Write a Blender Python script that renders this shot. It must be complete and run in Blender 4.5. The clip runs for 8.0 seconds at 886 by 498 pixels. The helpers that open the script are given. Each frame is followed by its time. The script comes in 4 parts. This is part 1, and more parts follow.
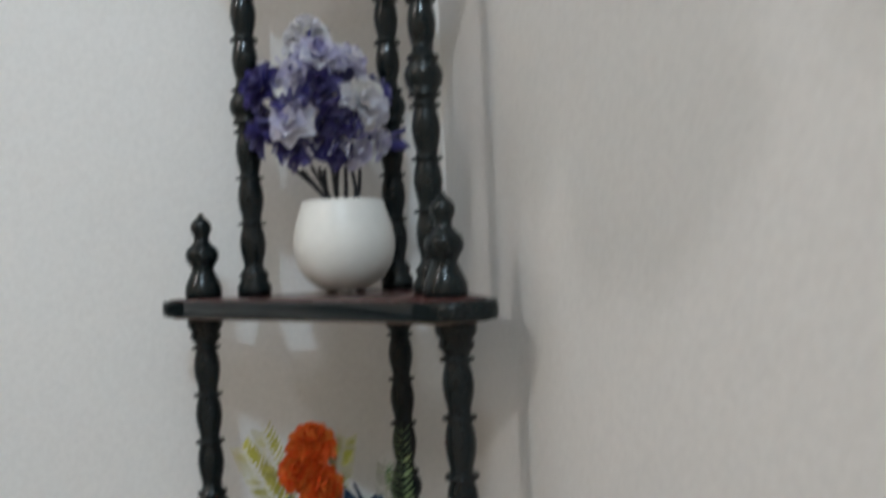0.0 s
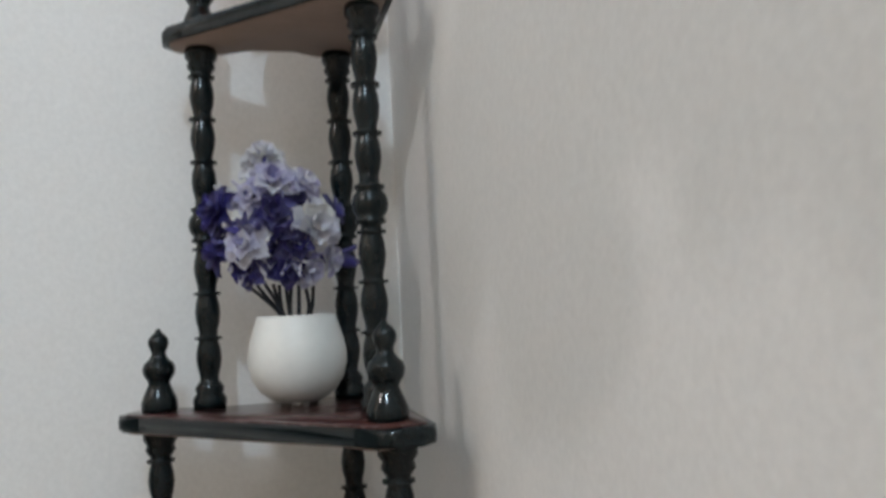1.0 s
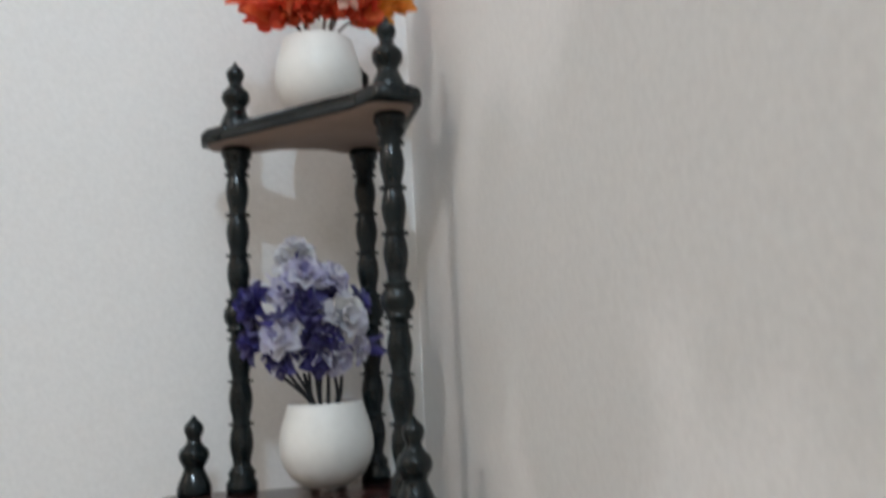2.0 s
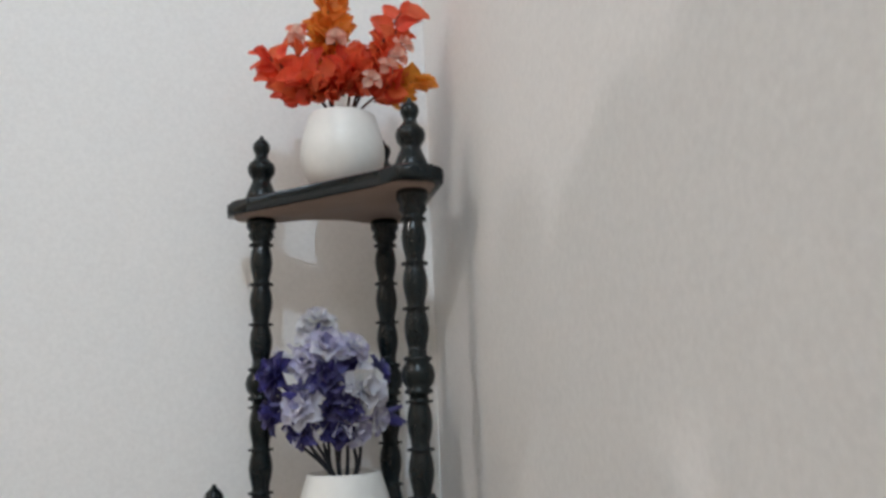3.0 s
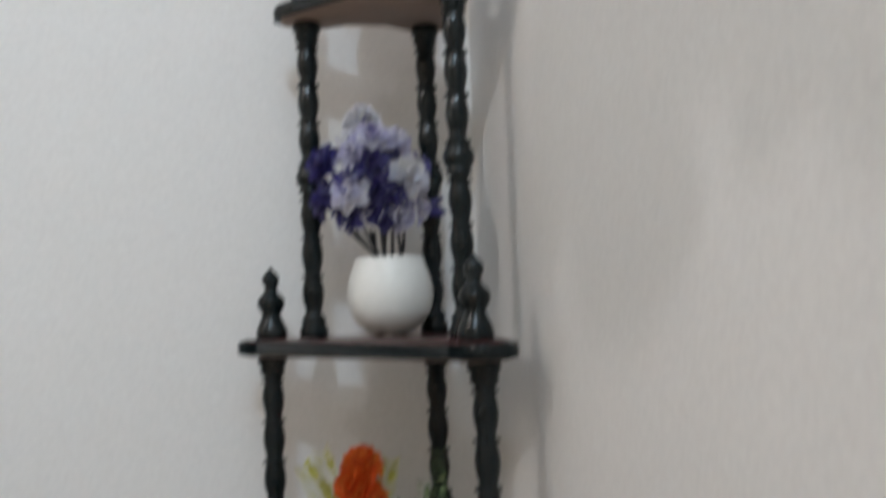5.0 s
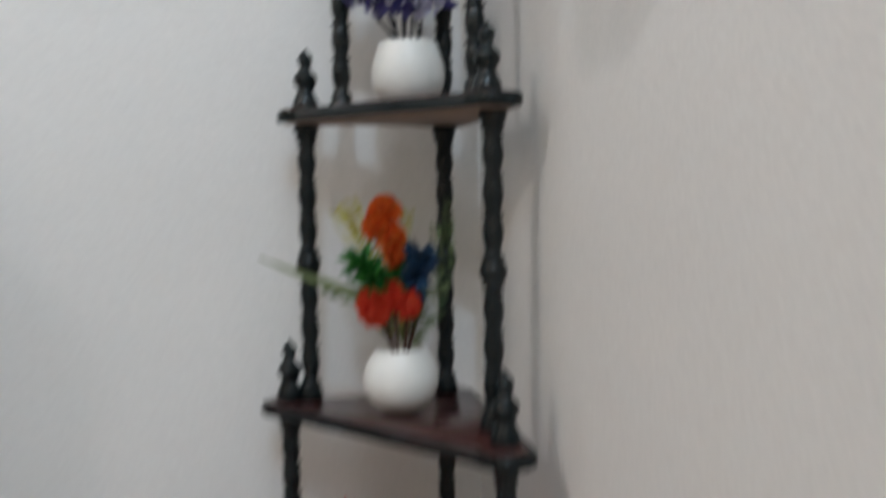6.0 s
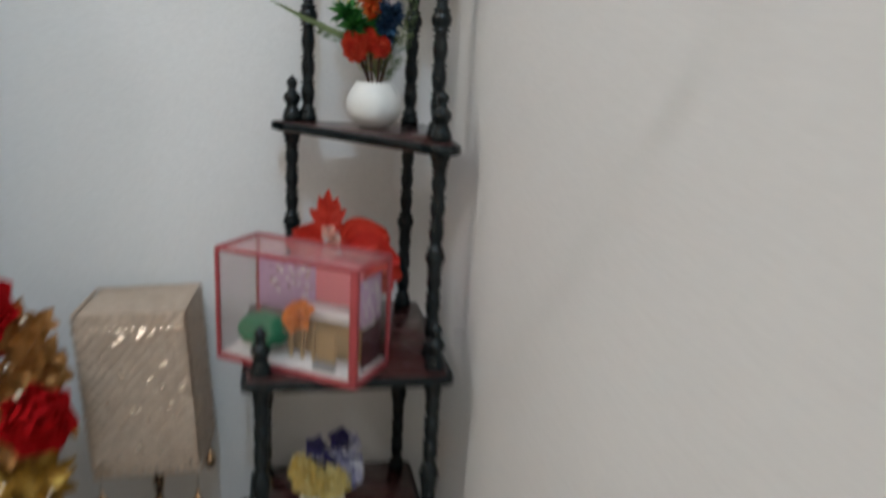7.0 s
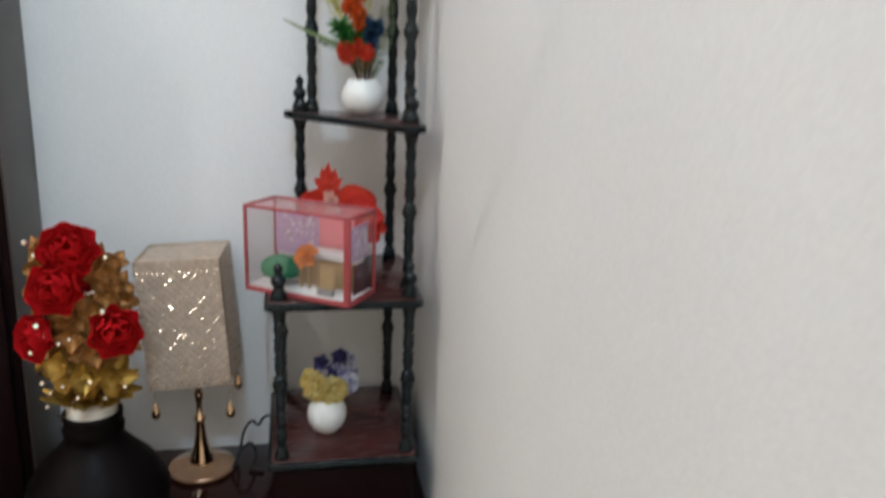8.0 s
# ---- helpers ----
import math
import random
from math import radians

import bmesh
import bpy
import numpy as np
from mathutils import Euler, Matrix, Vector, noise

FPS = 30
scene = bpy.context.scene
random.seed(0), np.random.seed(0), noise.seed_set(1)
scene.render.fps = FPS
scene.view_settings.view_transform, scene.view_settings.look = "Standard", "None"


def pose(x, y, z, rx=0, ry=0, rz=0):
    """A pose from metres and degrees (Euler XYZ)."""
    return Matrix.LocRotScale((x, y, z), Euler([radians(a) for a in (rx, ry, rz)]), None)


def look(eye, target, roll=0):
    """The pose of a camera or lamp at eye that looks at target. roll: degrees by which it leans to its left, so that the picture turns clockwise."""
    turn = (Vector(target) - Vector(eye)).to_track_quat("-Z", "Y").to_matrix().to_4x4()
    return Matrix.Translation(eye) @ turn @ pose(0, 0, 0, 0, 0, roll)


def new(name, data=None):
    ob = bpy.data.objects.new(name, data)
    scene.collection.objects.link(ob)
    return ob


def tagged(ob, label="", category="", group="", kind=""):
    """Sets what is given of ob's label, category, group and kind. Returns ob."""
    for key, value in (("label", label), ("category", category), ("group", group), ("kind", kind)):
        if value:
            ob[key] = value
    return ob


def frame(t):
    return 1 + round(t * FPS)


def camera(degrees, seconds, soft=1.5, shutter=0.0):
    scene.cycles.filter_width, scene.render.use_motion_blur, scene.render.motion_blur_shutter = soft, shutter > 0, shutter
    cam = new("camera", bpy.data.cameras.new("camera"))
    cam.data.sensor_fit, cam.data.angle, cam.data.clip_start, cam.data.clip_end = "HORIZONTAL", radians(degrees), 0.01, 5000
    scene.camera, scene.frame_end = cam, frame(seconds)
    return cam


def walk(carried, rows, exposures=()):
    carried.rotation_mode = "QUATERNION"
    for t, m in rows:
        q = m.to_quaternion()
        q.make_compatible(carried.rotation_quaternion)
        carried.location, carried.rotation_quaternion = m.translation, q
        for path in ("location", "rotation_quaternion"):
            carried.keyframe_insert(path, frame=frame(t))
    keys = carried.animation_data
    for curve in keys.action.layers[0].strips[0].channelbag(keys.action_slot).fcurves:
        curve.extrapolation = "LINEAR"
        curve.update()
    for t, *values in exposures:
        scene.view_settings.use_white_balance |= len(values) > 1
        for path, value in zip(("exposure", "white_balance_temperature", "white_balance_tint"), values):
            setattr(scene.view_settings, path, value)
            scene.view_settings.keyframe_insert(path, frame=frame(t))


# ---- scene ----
cam = camera(59.4, 8.0, soft=2.9, shutter=1.0)
PATH = [
    (0, (-0.097, -0.603, 1.589), (0.326, 1.352, 1.587), -2.5),
    (0.5, (-0.088, -0.62, 1.616), (0.367, 1.326, 1.688), -2.7),
    (1, (-0.077, -0.636, 1.628), (0.398, 1.301, 1.778), -2.9),
    (1.5, (-0.082, -0.655, 1.639), (0.387, 1.28, 1.833), -3.1),
    (2, (-0.093, -0.668, 1.662), (0.359, 1.262, 1.928), -3.0),
    (3.5, (-0.106, -0.685, 1.689), (0.32, 1.231, 2.07), -2.2),
    (4, (-0.112, -0.691, 1.655), (0.337, 1.233, 1.963), -2.8),
    (4.2, (-0.116, -0.701, 1.646), (0.352, 1.223, 1.927), -3.0),
    (5.3, (-0.12, -0.708, 1.56), (0.199, 1.266, 1.6), -1.8),
    (5.5, (-0.151, -0.734, 1.533), (0.237, 1.228, 1.521), -1.8),
    (5.8, (-0.167, -0.771, 1.495), (0.266, 1.179, 1.405), -0.9),
    (6, (-0.185, -0.819, 1.466), (0.24, 1.132, 1.343), -0.5),
    (6.3, (-0.219, -0.893, 1.417), (0.25, 1.036, 1.171), 1.6),
    (6.5, (-0.204, -0.931, 1.403), (0.231, 0.985, 1.028), 1.9),
    (6.8, (-0.205, -1.024, 1.396), (0.248, 0.848, 0.857), 2.1),
    (7, (-0.188, -1.126, 1.376), (0.221, 0.764, 0.864), 3.0),
    (7.3, (-0.161, -1.274, 1.363), (0.146, 0.619, 0.798), 1.8),
    (7.5, (-0.16, -1.361, 1.378), (0.129, 0.523, 0.773), 2.5),
    (7.7, (-0.168, -1.402, 1.375), (0.159, 0.484, 0.794), 1.5),
    (8, (-0.19, -1.45, 1.39), (0.192, 0.444, 0.874), 2.1),
]
walk(cam, [(t, look(eye, target, roll)) for t, eye, target, roll in PATH],
     exposures=[(0.0, -0.96, 6330, 11), (2.0, -0.94, 6380, 13), (3.5, -0.97, 6480, 14), (4.0, -0.95, 6430, 13), (6.0, -0.89, 6320, 13),
                (6.5, -0.85, 6270, 12), (7.0, -0.82, 6250, 11), (7.5, -0.53, 6170, 11), (8.0, -0.43, 6150, 11)])

# ---------------------------------------------------------------- world and lights
world = bpy.data.worlds.new("room_air")
world.use_nodes = True
world.node_tree.nodes["Background"].inputs[0].default_value = (0.8, 0.85, 0.9, 1)
world.node_tree.nodes["Background"].inputs[1].default_value = 0.05
scene.world = world
scene.view_settings.exposure = 0.0


def bulb(name, place, watts, radius, colour):
    data = bpy.data.lights.new(name, "POINT")
    data.energy, data.shadow_soft_size, data.color = watts, radius, colour
    ob = new(name, data)
    ob.location = place
    return ob


LAMP = Vector((-2.30, -1.22, 3.40))                           # bulb on the left; the fixture hung round it is added
bulb("ceiling_bulb", (-0.44, -2.10, 3.27), 80, 0.012, (0.76, 0.98, 1.14))
bulb("pendant_bulb", LAMP, 66, 0.0014, (1.0, 0.965, 0.92))

# ---------------------------------------------------------------- materials


def material(name, colour, rough=0.5, metal=0.0, vary=0.12, scale=12.0, bump=0.1, grain=180.0,
             coat=0.0, random_tint=None, stretch=(1, 1, 1), sheen=0.0, trans=0.0, ior=1.45, sub=0.0, by_island=False, thin=0.0):
    """Base colour with broad stains, fine grain, uneven gloss and relief; random_tint: colours picked piece by piece."""
    m = bpy.data.materials.new(name)
    m.use_nodes = True
    nt = m.node_tree
    b = nt.nodes["Principled BSDF"]
    b.inputs["Metallic"].default_value = metal
    b.inputs["Coat Weight"].default_value = coat
    b.inputs["Coat Roughness"].default_value = 0.12
    b.inputs["Sheen Weight"].default_value = sheen
    b.inputs["Transmission Weight"].default_value = trans
    b.inputs["IOR"].default_value = ior
    b.inputs["Subsurface Weight"].default_value = sub
    b.inputs["Subsurface Radius"].default_value = (0.006, 0.003, 0.002)
    co = nt.nodes.new("ShaderNodeTexCoord")
    mp = nt.nodes.new("ShaderNodeMapping")
    mp.inputs["Scale"].default_value = stretch
    nt.links.new(co.outputs["Object"], mp.inputs["Vector"])
    broad = nt.nodes.new("ShaderNodeTexNoise")
    broad.inputs["Scale"].default_value = scale
    broad.inputs["Detail"].default_value = 5
    fine = nt.nodes.new("ShaderNodeTexNoise")
    fine.inputs["Scale"].default_value = grain
    fine.inputs["Detail"].default_value = 3
    for n in (broad, fine):
        nt.links.new(mp.outputs[0], n.inputs["Vector"])
    if random_tint:
        geo = nt.nodes.new("ShaderNodeNewGeometry" if by_island else "ShaderNodeObjectInfo")
        ramp = nt.nodes.new("ShaderNodeValToRGB")
        ramp.color_ramp.interpolation = "LINEAR"
        el = ramp.color_ramp.elements
        el[0].color, el[1].color = (*random_tint[0], 1), (*random_tint[-1], 1)
        for i, c in enumerate(random_tint[1:-1], 1):
            e = el.new(i / (len(random_tint) - 1))
            e.color = (*c, 1)
        nt.links.new(geo.outputs["Random Per Island" if by_island else "Random"], ramp.inputs[0])
        base = ramp.outputs[0]
    else:
        rgb = nt.nodes.new("ShaderNodeRGB")
        rgb.outputs[0].default_value = (*colour, 1)
        base = rgb.outputs[0]
    both = nt.nodes.new("ShaderNodeMath")
    both.operation = "ADD"
    nt.links.new(broad.outputs["Fac"], both.inputs[0])
    nt.links.new(fine.outputs["Fac"], both.inputs[1])
    rng = nt.nodes.new("ShaderNodeMapRange")
    rng.inputs["From Min"].default_value, rng.inputs["From Max"].default_value = 0.6, 1.4
    rng.inputs["To Min"].default_value, rng.inputs["To Max"].default_value = 1 - vary, 1 + vary
    nt.links.new(both.outputs[0], rng.inputs["Value"])
    mul = nt.nodes.new("ShaderNodeVectorMath")
    mul.operation = "SCALE"
    nt.links.new(base, mul.inputs[0])
    nt.links.new(rng.outputs[0], mul.inputs["Scale"])
    nt.links.new(mul.outputs[0], b.inputs["Base Color"])
    rr = nt.nodes.new("ShaderNodeMapRange")
    rr.inputs["From Min"].default_value, rr.inputs["From Max"].default_value = 0.3, 0.7
    rr.inputs["To Min"].default_value, rr.inputs["To Max"].default_value = max(rough - 0.1, 0.02), min(rough + 0.1, 1)
    nt.links.new(broad.outputs["Fac"], rr.inputs["Value"])
    nt.links.new(rr.outputs[0], b.inputs["Roughness"])
    if bump:
        bp = nt.nodes.new("ShaderNodeBump")
        bp.inputs["Strength"].default_value = bump
        bp.inputs["Distance"].default_value = 0.001
        nt.links.new(fine.outputs["Fac"], bp.inputs["Height"])
        nt.links.new(bp.outputs[0], b.inputs["Normal"])
    if thin:
        tr = nt.nodes.new("ShaderNodeBsdfTranslucent")
        mx = nt.nodes.new("ShaderNodeMixShader")
        mx.inputs[0].default_value = thin
        nt.links.new(mul.outputs[0], tr.inputs[0])
        nt.links.new(b.outputs[0], mx.inputs[1])
        nt.links.new(tr.outputs[0], mx.inputs[2])
        nt.links.new(mx.outputs[0], nt.nodes["Material Output"].inputs[0])
    return m


WALL = material("wall_paint", (0.80, 0.795, 0.785), 0.62, vary=0.065, scale=1.9, bump=0.07, grain=260)
CEIL = material("ceiling_paint", (0.8, 0.8, 0.78), 0.8, vary=0.03, scale=2.0, grain=120)
# Unseen walls and floor: warm tones picked for their bounced fill light.
BOUNCE_CREAM = material("bounce_cream", (0.74, 0.615, 0.495), 0.7, vary=0.05, scale=2.0, bump=0.05, grain=200)
FLOOR = material("floor_bounce_beige", (0.58, 0.47, 0.38), 0.35, vary=0.15, scale=3.0, grain=60)
LACQUER = material("black_lacquer", (0.0055, 0.0098, 0.0112), 0.17, vary=0.35, scale=40, bump=0.0, grain=400, ior=1.36)
SHELFTOP = material("mahogany_lacquer", (0.056, 0.018, 0.016), 0.24, vary=0.2, scale=18, bump=0.12, grain=160, coat=0.3, stretch=(1, 6, 1))
RAWBOARD = material("raw_board", (0.27, 0.20, 0.165), 0.75, vary=0.2, scale=25, grain=220, stretch=(1, 5, 1))
TABLETOP = material("table_lacquer", (0.026, 0.006, 0.005), 0.12, vary=0.4, scale=9, bump=0.05, grain=120, ior=1.32, stretch=(1, 7, 1))
CABINET = material("cabinet_wood", (0.010, 0.0034, 0.0034), 0.45, ior=1.18, vary=0.3, scale=8, bump=0.1, grain=90, stretch=(6, 6, 1))
SIDEPANEL = material("taupe_laminate", (0.062, 0.050, 0.042), 0.38, vary=0.15, scale=3, bump=0.08, grain=120)
CERAMIC = material("white_ceramic", (0.80, 0.80, 0.77), 0.38, vary=0.04, scale=14, bump=0.1, grain=150)
DARKCERAMIC = material("dark_ceramic", (0.0048, 0.0030, 0.0028), 0.45, vary=0.4, scale=16, bump=0.2, grain=90, ior=1.16)
FOAM = material("white_foam", (0.72, 0.68, 0.6), 0.85, vary=0.12, scale=30, bump=0.4, grain=300)
SOIL = material("dark_filler", (0.03, 0.028, 0.025), 0.9, vary=0.4, scale=60, bump=0.6, grain=300)
STEM = material("dark_stem", (0.03, 0.035, 0.045), 0.5, vary=0.3, scale=40)
BROWNSTEM = material("brown_stem", (0.07, 0.025, 0.015), 0.5, vary=0.3, scale=40)
ORANGE = material("orange_leaves", (0.8, 0.2, 0.03), 0.5, thin=0.4, vary=0.15, scale=30,
                  random_tint=[(0.82, 0.095, 0.055), (0.84, 0.13, 0.06), (0.86, 0.15, 0.065), (0.88, 0.22, 0.08)])
AMBER = material("amber_leaves", (0.8, 0.4, 0.05), 0.5, thin=0.4, vary=0.15, scale=30,
                 random_tint=[(0.82, 0.22, 0.03), (0.84, 0.30, 0.05), (0.82, 0.38, 0.06)])
PEACH = material("peach_flowers", (0.85, 0.5, 0.38), 0.55, thin=0.4, vary=0.12, scale=40,
                 random_tint=[(0.86, 0.46, 0.36), (0.85, 0.62, 0.52), (0.8, 0.3, 0.2)])
LILAC = material("lilac_petals", (0.5, 0.45, 0.75), 0.55, thin=0.35, vary=0.15, scale=60,
                 random_tint=[(0.24, 0.23, 0.48), (0.74, 0.74, 0.86), (0.88, 0.88, 0.92), (0.56, 0.54, 0.76), (0.90, 0.90, 0.93)])
VIOLET = material("violet_leaves", (0.08, 0.05, 0.3), 0.5, thin=0.15, vary=0.25, scale=60,
                  random_tint=[(0.045, 0.040, 0.18), (0.065, 0.055, 0.26), (0.14, 0.135, 0.30), (0.035, 0.03, 0.13)])
WHITEROSE = material("white_petals", (0.8, 0.8, 0.82), 0.55, thin=0.35, vary=0.1, scale=60,
                     random_tint=[(0.78, 0.78, 0.80), (0.70, 0.70, 0.80), (0.82, 0.82, 0.76)])
RED = material("red_petals", (0.7, 0.05, 0.02), 0.5, thin=0.3, vary=0.15, scale=50,
               random_tint=[(0.70, 0.05, 0.032), (0.76, 0.075, 0.04), (0.62, 0.035, 0.026)])
REDORANGE = material("scarlet_petals", (0.8, 0.15, 0.03), 0.5, thin=0.35, vary=0.15, scale=50,
                     random_tint=[(0.78, 0.10, 0.02), (0.82, 0.17, 0.03), (0.8, 0.25, 0.05)])
CORAL = material("coral_petals", (0.82, 0.12, 0.05), 0.5, thin=0.35, vary=0.15, scale=50,
                 random_tint=[(0.82, 0.085, 0.045), (0.86, 0.13, 0.06), (0.78, 0.06, 0.04)])
GREEN = material("green_leaves", (0.03, 0.16, 0.04), 0.5, thin=0.3, vary=0.2, scale=60,
                 random_tint=[(0.015, 0.10, 0.02), (0.03, 0.19, 0.035), (0.06, 0.26, 0.04)], by_island=True)
FERN = material("fern_green", (0.16, 0.24, 0.10), 0.5, thin=0.35, vary=0.2, scale=60,
                random_tint=[(0.12, 0.19, 0.08), (0.22, 0.28, 0.12), (0.08, 0.15, 0.06)], by_island=True)
LIME = material("lime_sprig", (0.5, 0.5, 0.1), 0.5, thin=0.4, vary=0.2, scale=60, random_tint=[(0.50, 0.48, 0.09), (0.62, 0.58, 0.18)], by_island=True)
TEAL = material("blue_leaves", (0.02, 0.06, 0.13), 0.5, vary=0.25, scale=60,
                random_tint=[(0.015, 0.04, 0.10), (0.025, 0.08, 0.16), (0.012, 0.03, 0.07)], by_island=True)
YELLOW = material("yellow_petals", (0.72, 0.56, 0.16), 0.55, thin=0.4, vary=0.12, scale=60,
                  random_tint=[(0.84, 0.68, 0.22), (0.88, 0.78, 0.40), (0.80, 0.60, 0.17)])
VELVET = material("red_velvet", (0.64, 0.013, 0.018), 0.85, vary=0.2, scale=50, bump=0.3, grain=600, ior=1.15, thin=0.32)
GOLD = material("gold_foil", (0.42, 0.255, 0.05), 0.40, metal=0.7, vary=0.25, scale=60, bump=0.4, grain=300)
GOLDSOFT = material("gold_fabric", (0.40, 0.19, 0.055), 0.42, metal=0.45, vary=0.25, scale=60, bump=0.4, grain=300)
PEARL = material("champagne_bead", (0.92, 0.80, 0.64), 0.2, metal=0.9, vary=0.1, scale=60, bump=0.0)
BRASS = material("polished_gold", (0.78, 0.55, 0.34), 0.14, metal=1.0, vary=0.15, scale=30, bump=0.05, grain=200)
CRYSTAL = material("champagne_crystal", (0.66, 0.52, 0.42), 0.42, metal=0.0, vary=0.12, scale=60, bump=0.0, thin=0.25,
                   random_tint=[(0.63, 0.50, 0.385), (0.67, 0.535, 0.415), (0.71, 0.58, 0.46), (0.60, 0.465, 0.35)], by_island=True)
SHADECLOTH = material("beige_shade", (0.58, 0.45, 0.34), 0.7, vary=0.12, scale=40, bump=0.3, grain=500)
SMOKED = material("amber_glass_base", (0.40, 0.22, 0.12), 0.08, metal=0.35, vary=0.15, scale=20, bump=0.0, coat=0.6)
REDFRAME = material("red_plastic", (0.36, 0.055, 0.062), 0.4, vary=0.12, scale=30)
PINK = material("pink_panel", (0.84, 0.27, 0.31), 0.5, vary=0.1, scale=20)
MAUVE = material("mauve_panel", (0.60, 0.41, 0.62), 0.5, vary=0.12, scale=20)
SNOW = material("white_card", (0.82, 0.81, 0.78), 0.6, vary=0.06, scale=30, bump=0.3, grain=300)
TOYGREEN = material("green_felt", (0.015, 0.17, 0.08), 0.7, vary=0.2, scale=60, bump=0.5, grain=400)
TOYWOOD = material("toy_wood", (0.42, 0.28, 0.12), 0.6, vary=0.2, scale=40, stretch=(1, 1, 5))
TOYORANGE = material("orange_felt", (0.82, 0.24, 0.02), 0.6, vary=0.2, scale=60, bump=0.4)
TOYDARK = material("dark_maroon_card", (0.07, 0.02, 0.025), 0.5, vary=0.2, scale=40)
TOYGREY = material("grey_card", (0.25, 0.27, 0.28), 0.6, vary=0.15, scale=40)
CLOTH = material("grey_white_cloth", (0.17, 0.19, 0.215), 0.8, vary=0.12, scale=14, bump=0.5, grain=500)
CABLE = material("black_rubber", (0.012, 0.012, 0.012), 0.45, vary=0.2, scale=60)


def acrylic(name, tint, gloss, share, milky=0.0):
    """Thin clear sheet: tinted see-through, a share of gloss, and a little milky scatter."""
    m = bpy.data.materials.new(name)
    m.use_nodes = True
    n = m.node_tree
    n.nodes.remove(n.nodes["Principled BSDF"])
    see, shine, mix, fog, mix2 = (n.nodes.new(k) for k in ("ShaderNodeBsdfTransparent", "ShaderNodeBsdfGlossy", "ShaderNodeMixShader", "ShaderNodeBsdfDiffuse", "ShaderNodeMixShader"))
    see.inputs[0].default_value = (*tint, 1)
    fog.inputs[0].default_value = (0.80, 0.50, 0.50, 1)
    shine.inputs["Roughness"].default_value = gloss
    mix.inputs[0].default_value = share
    mix2.inputs[0].default_value = milky
    n.links.new(see.outputs[0], mix.inputs[1])
    n.links.new(shine.outputs[0], mix.inputs[2])
    n.links.new(mix.outputs[0], mix2.inputs[1])
    n.links.new(fog.outputs[0], mix2.inputs[2])
    n.links.new(mix2.outputs[0], n.nodes["Material Output"].inputs[0])
    return m


ACRYLIC = acrylic("clear_acrylic", (0.97, 0.955, 0.955), 0.2, 0.08)
PINKACRYLIC = acrylic("pink_acrylic", (0.97, 0.84, 0.84), 0.25, 0.12, 0.16)

# ---------------------------------------------------------------- mesh helpers


def part(name, bm, mat, parent=None, label="", smooth=True):
    """Links a bmesh as one mesh object, under parent if there is one."""
    me = bpy.data.meshes.new(name)
    bm.normal_update()
    bm.to_mesh(me)
    bm.free()
    me.materials.append(mat)
    if smooth:
        me.shade_smooth()
    ob = new(name, me)
    if parent:
        ob.parent = parent
    return tagged(ob, label)


def same(name, ob, m, parent, label=""):
    """A further object on ob's mesh, at m."""
    o = new(name, ob.data)
    o.parent = parent
    o.matrix_basis = m
    return tagged(o, label)


def thing(name, label, category, group="", place=(0, 0, 0), rz=0.0):
    e = new(name)
    e.empty_display_size = 0.02
    e.matrix_basis = pose(*place, 0, 0, rz)
    return tagged(e, label, category, group)


def lathe(profile, segs=16, close=True):
    """Turned body from (radius, z) rings, from the bottom up."""
    bm = bmesh.new()
    rings = [[bm.verts.new((r * math.cos(2 * math.pi * i / segs), r * math.sin(2 * math.pi * i / segs), z)) for i in range(segs)]
             for r, z in profile]
    for a, b in zip(rings, rings[1:]):
        for i in range(segs):
            bm.faces.new((a[i], a[(i + 1) % segs], b[(i + 1) % segs], b[i]))
    if close:
        bm.faces.new(rings[0][::-1])
        bm.faces.new(rings[-1])
    return bm


def slab(outline, z0, z1, bevel=0.0, steps=2):
    """An upright prism over a plan outline (counter-clockwise), its rims rounded."""
    bm = bmesh.new()
    lo = [bm.verts.new((x, y, z0)) for x, y in outline]
    hi = [bm.verts.new((x, y, z1)) for x, y in outline]
    bm.faces.new(lo[::-1])
    bm.faces.new(hi)
    n = len(outline)
    for i in range(n):
        bm.faces.new((lo[i], lo[(i + 1) % n], hi[(i + 1) % n], hi[i]))
    if bevel:
        rim = [e for e in bm.edges if abs(e.verts[0].co.z - e.verts[1].co.z) < 1e-6]
        bmesh.ops.bevel(bm, geom=rim, offset=bevel, segments=steps, profile=0.5, affect="EDGES")
    return bm


def rounded(corners, radius, steps=5):
    """Plan outline with every corner rounded."""
    out = []
    n = len(corners)
    for i in range(n):
        p, q, r = (Vector(corners[j % n]) for j in (i - 1, i, i + 1))
        a, b = (p - q).normalized(), (r - q).normalized()
        half = a.angle(b) / 2
        back = min(radius / math.tan(half), 0.45 * (p - q).length, 0.45 * (r - q).length)
        s, e = q + a * back, q + b * back
        for k in range(steps + 1):
            t = k / steps
            out.append(tuple((1 - t) ** 2 * s + 2 * t * (1 - t) * q + t * t * e))
    return out


def box(bm, x0, x1, y0, y1, z0, z1, bevel=0.0):
    m = Matrix.Translation(((x0 + x1) / 2, (y0 + y1) / 2, (z0 + z1) / 2)) @ Matrix.Diagonal((x1 - x0, y1 - y0, z1 - z0, 1))
    got = bmesh.ops.create_cube(bm, size=1, matrix=m)
    if bevel:
        es = list({e for v in got["verts"] for e in v.link_edges})
        bmesh.ops.bevel(bm, geom=es, offset=bevel, segments=2, profile=0.5, affect="EDGES")
    return bm


def block(*a, **k):
    return box(bmesh.new(), *a, **k)


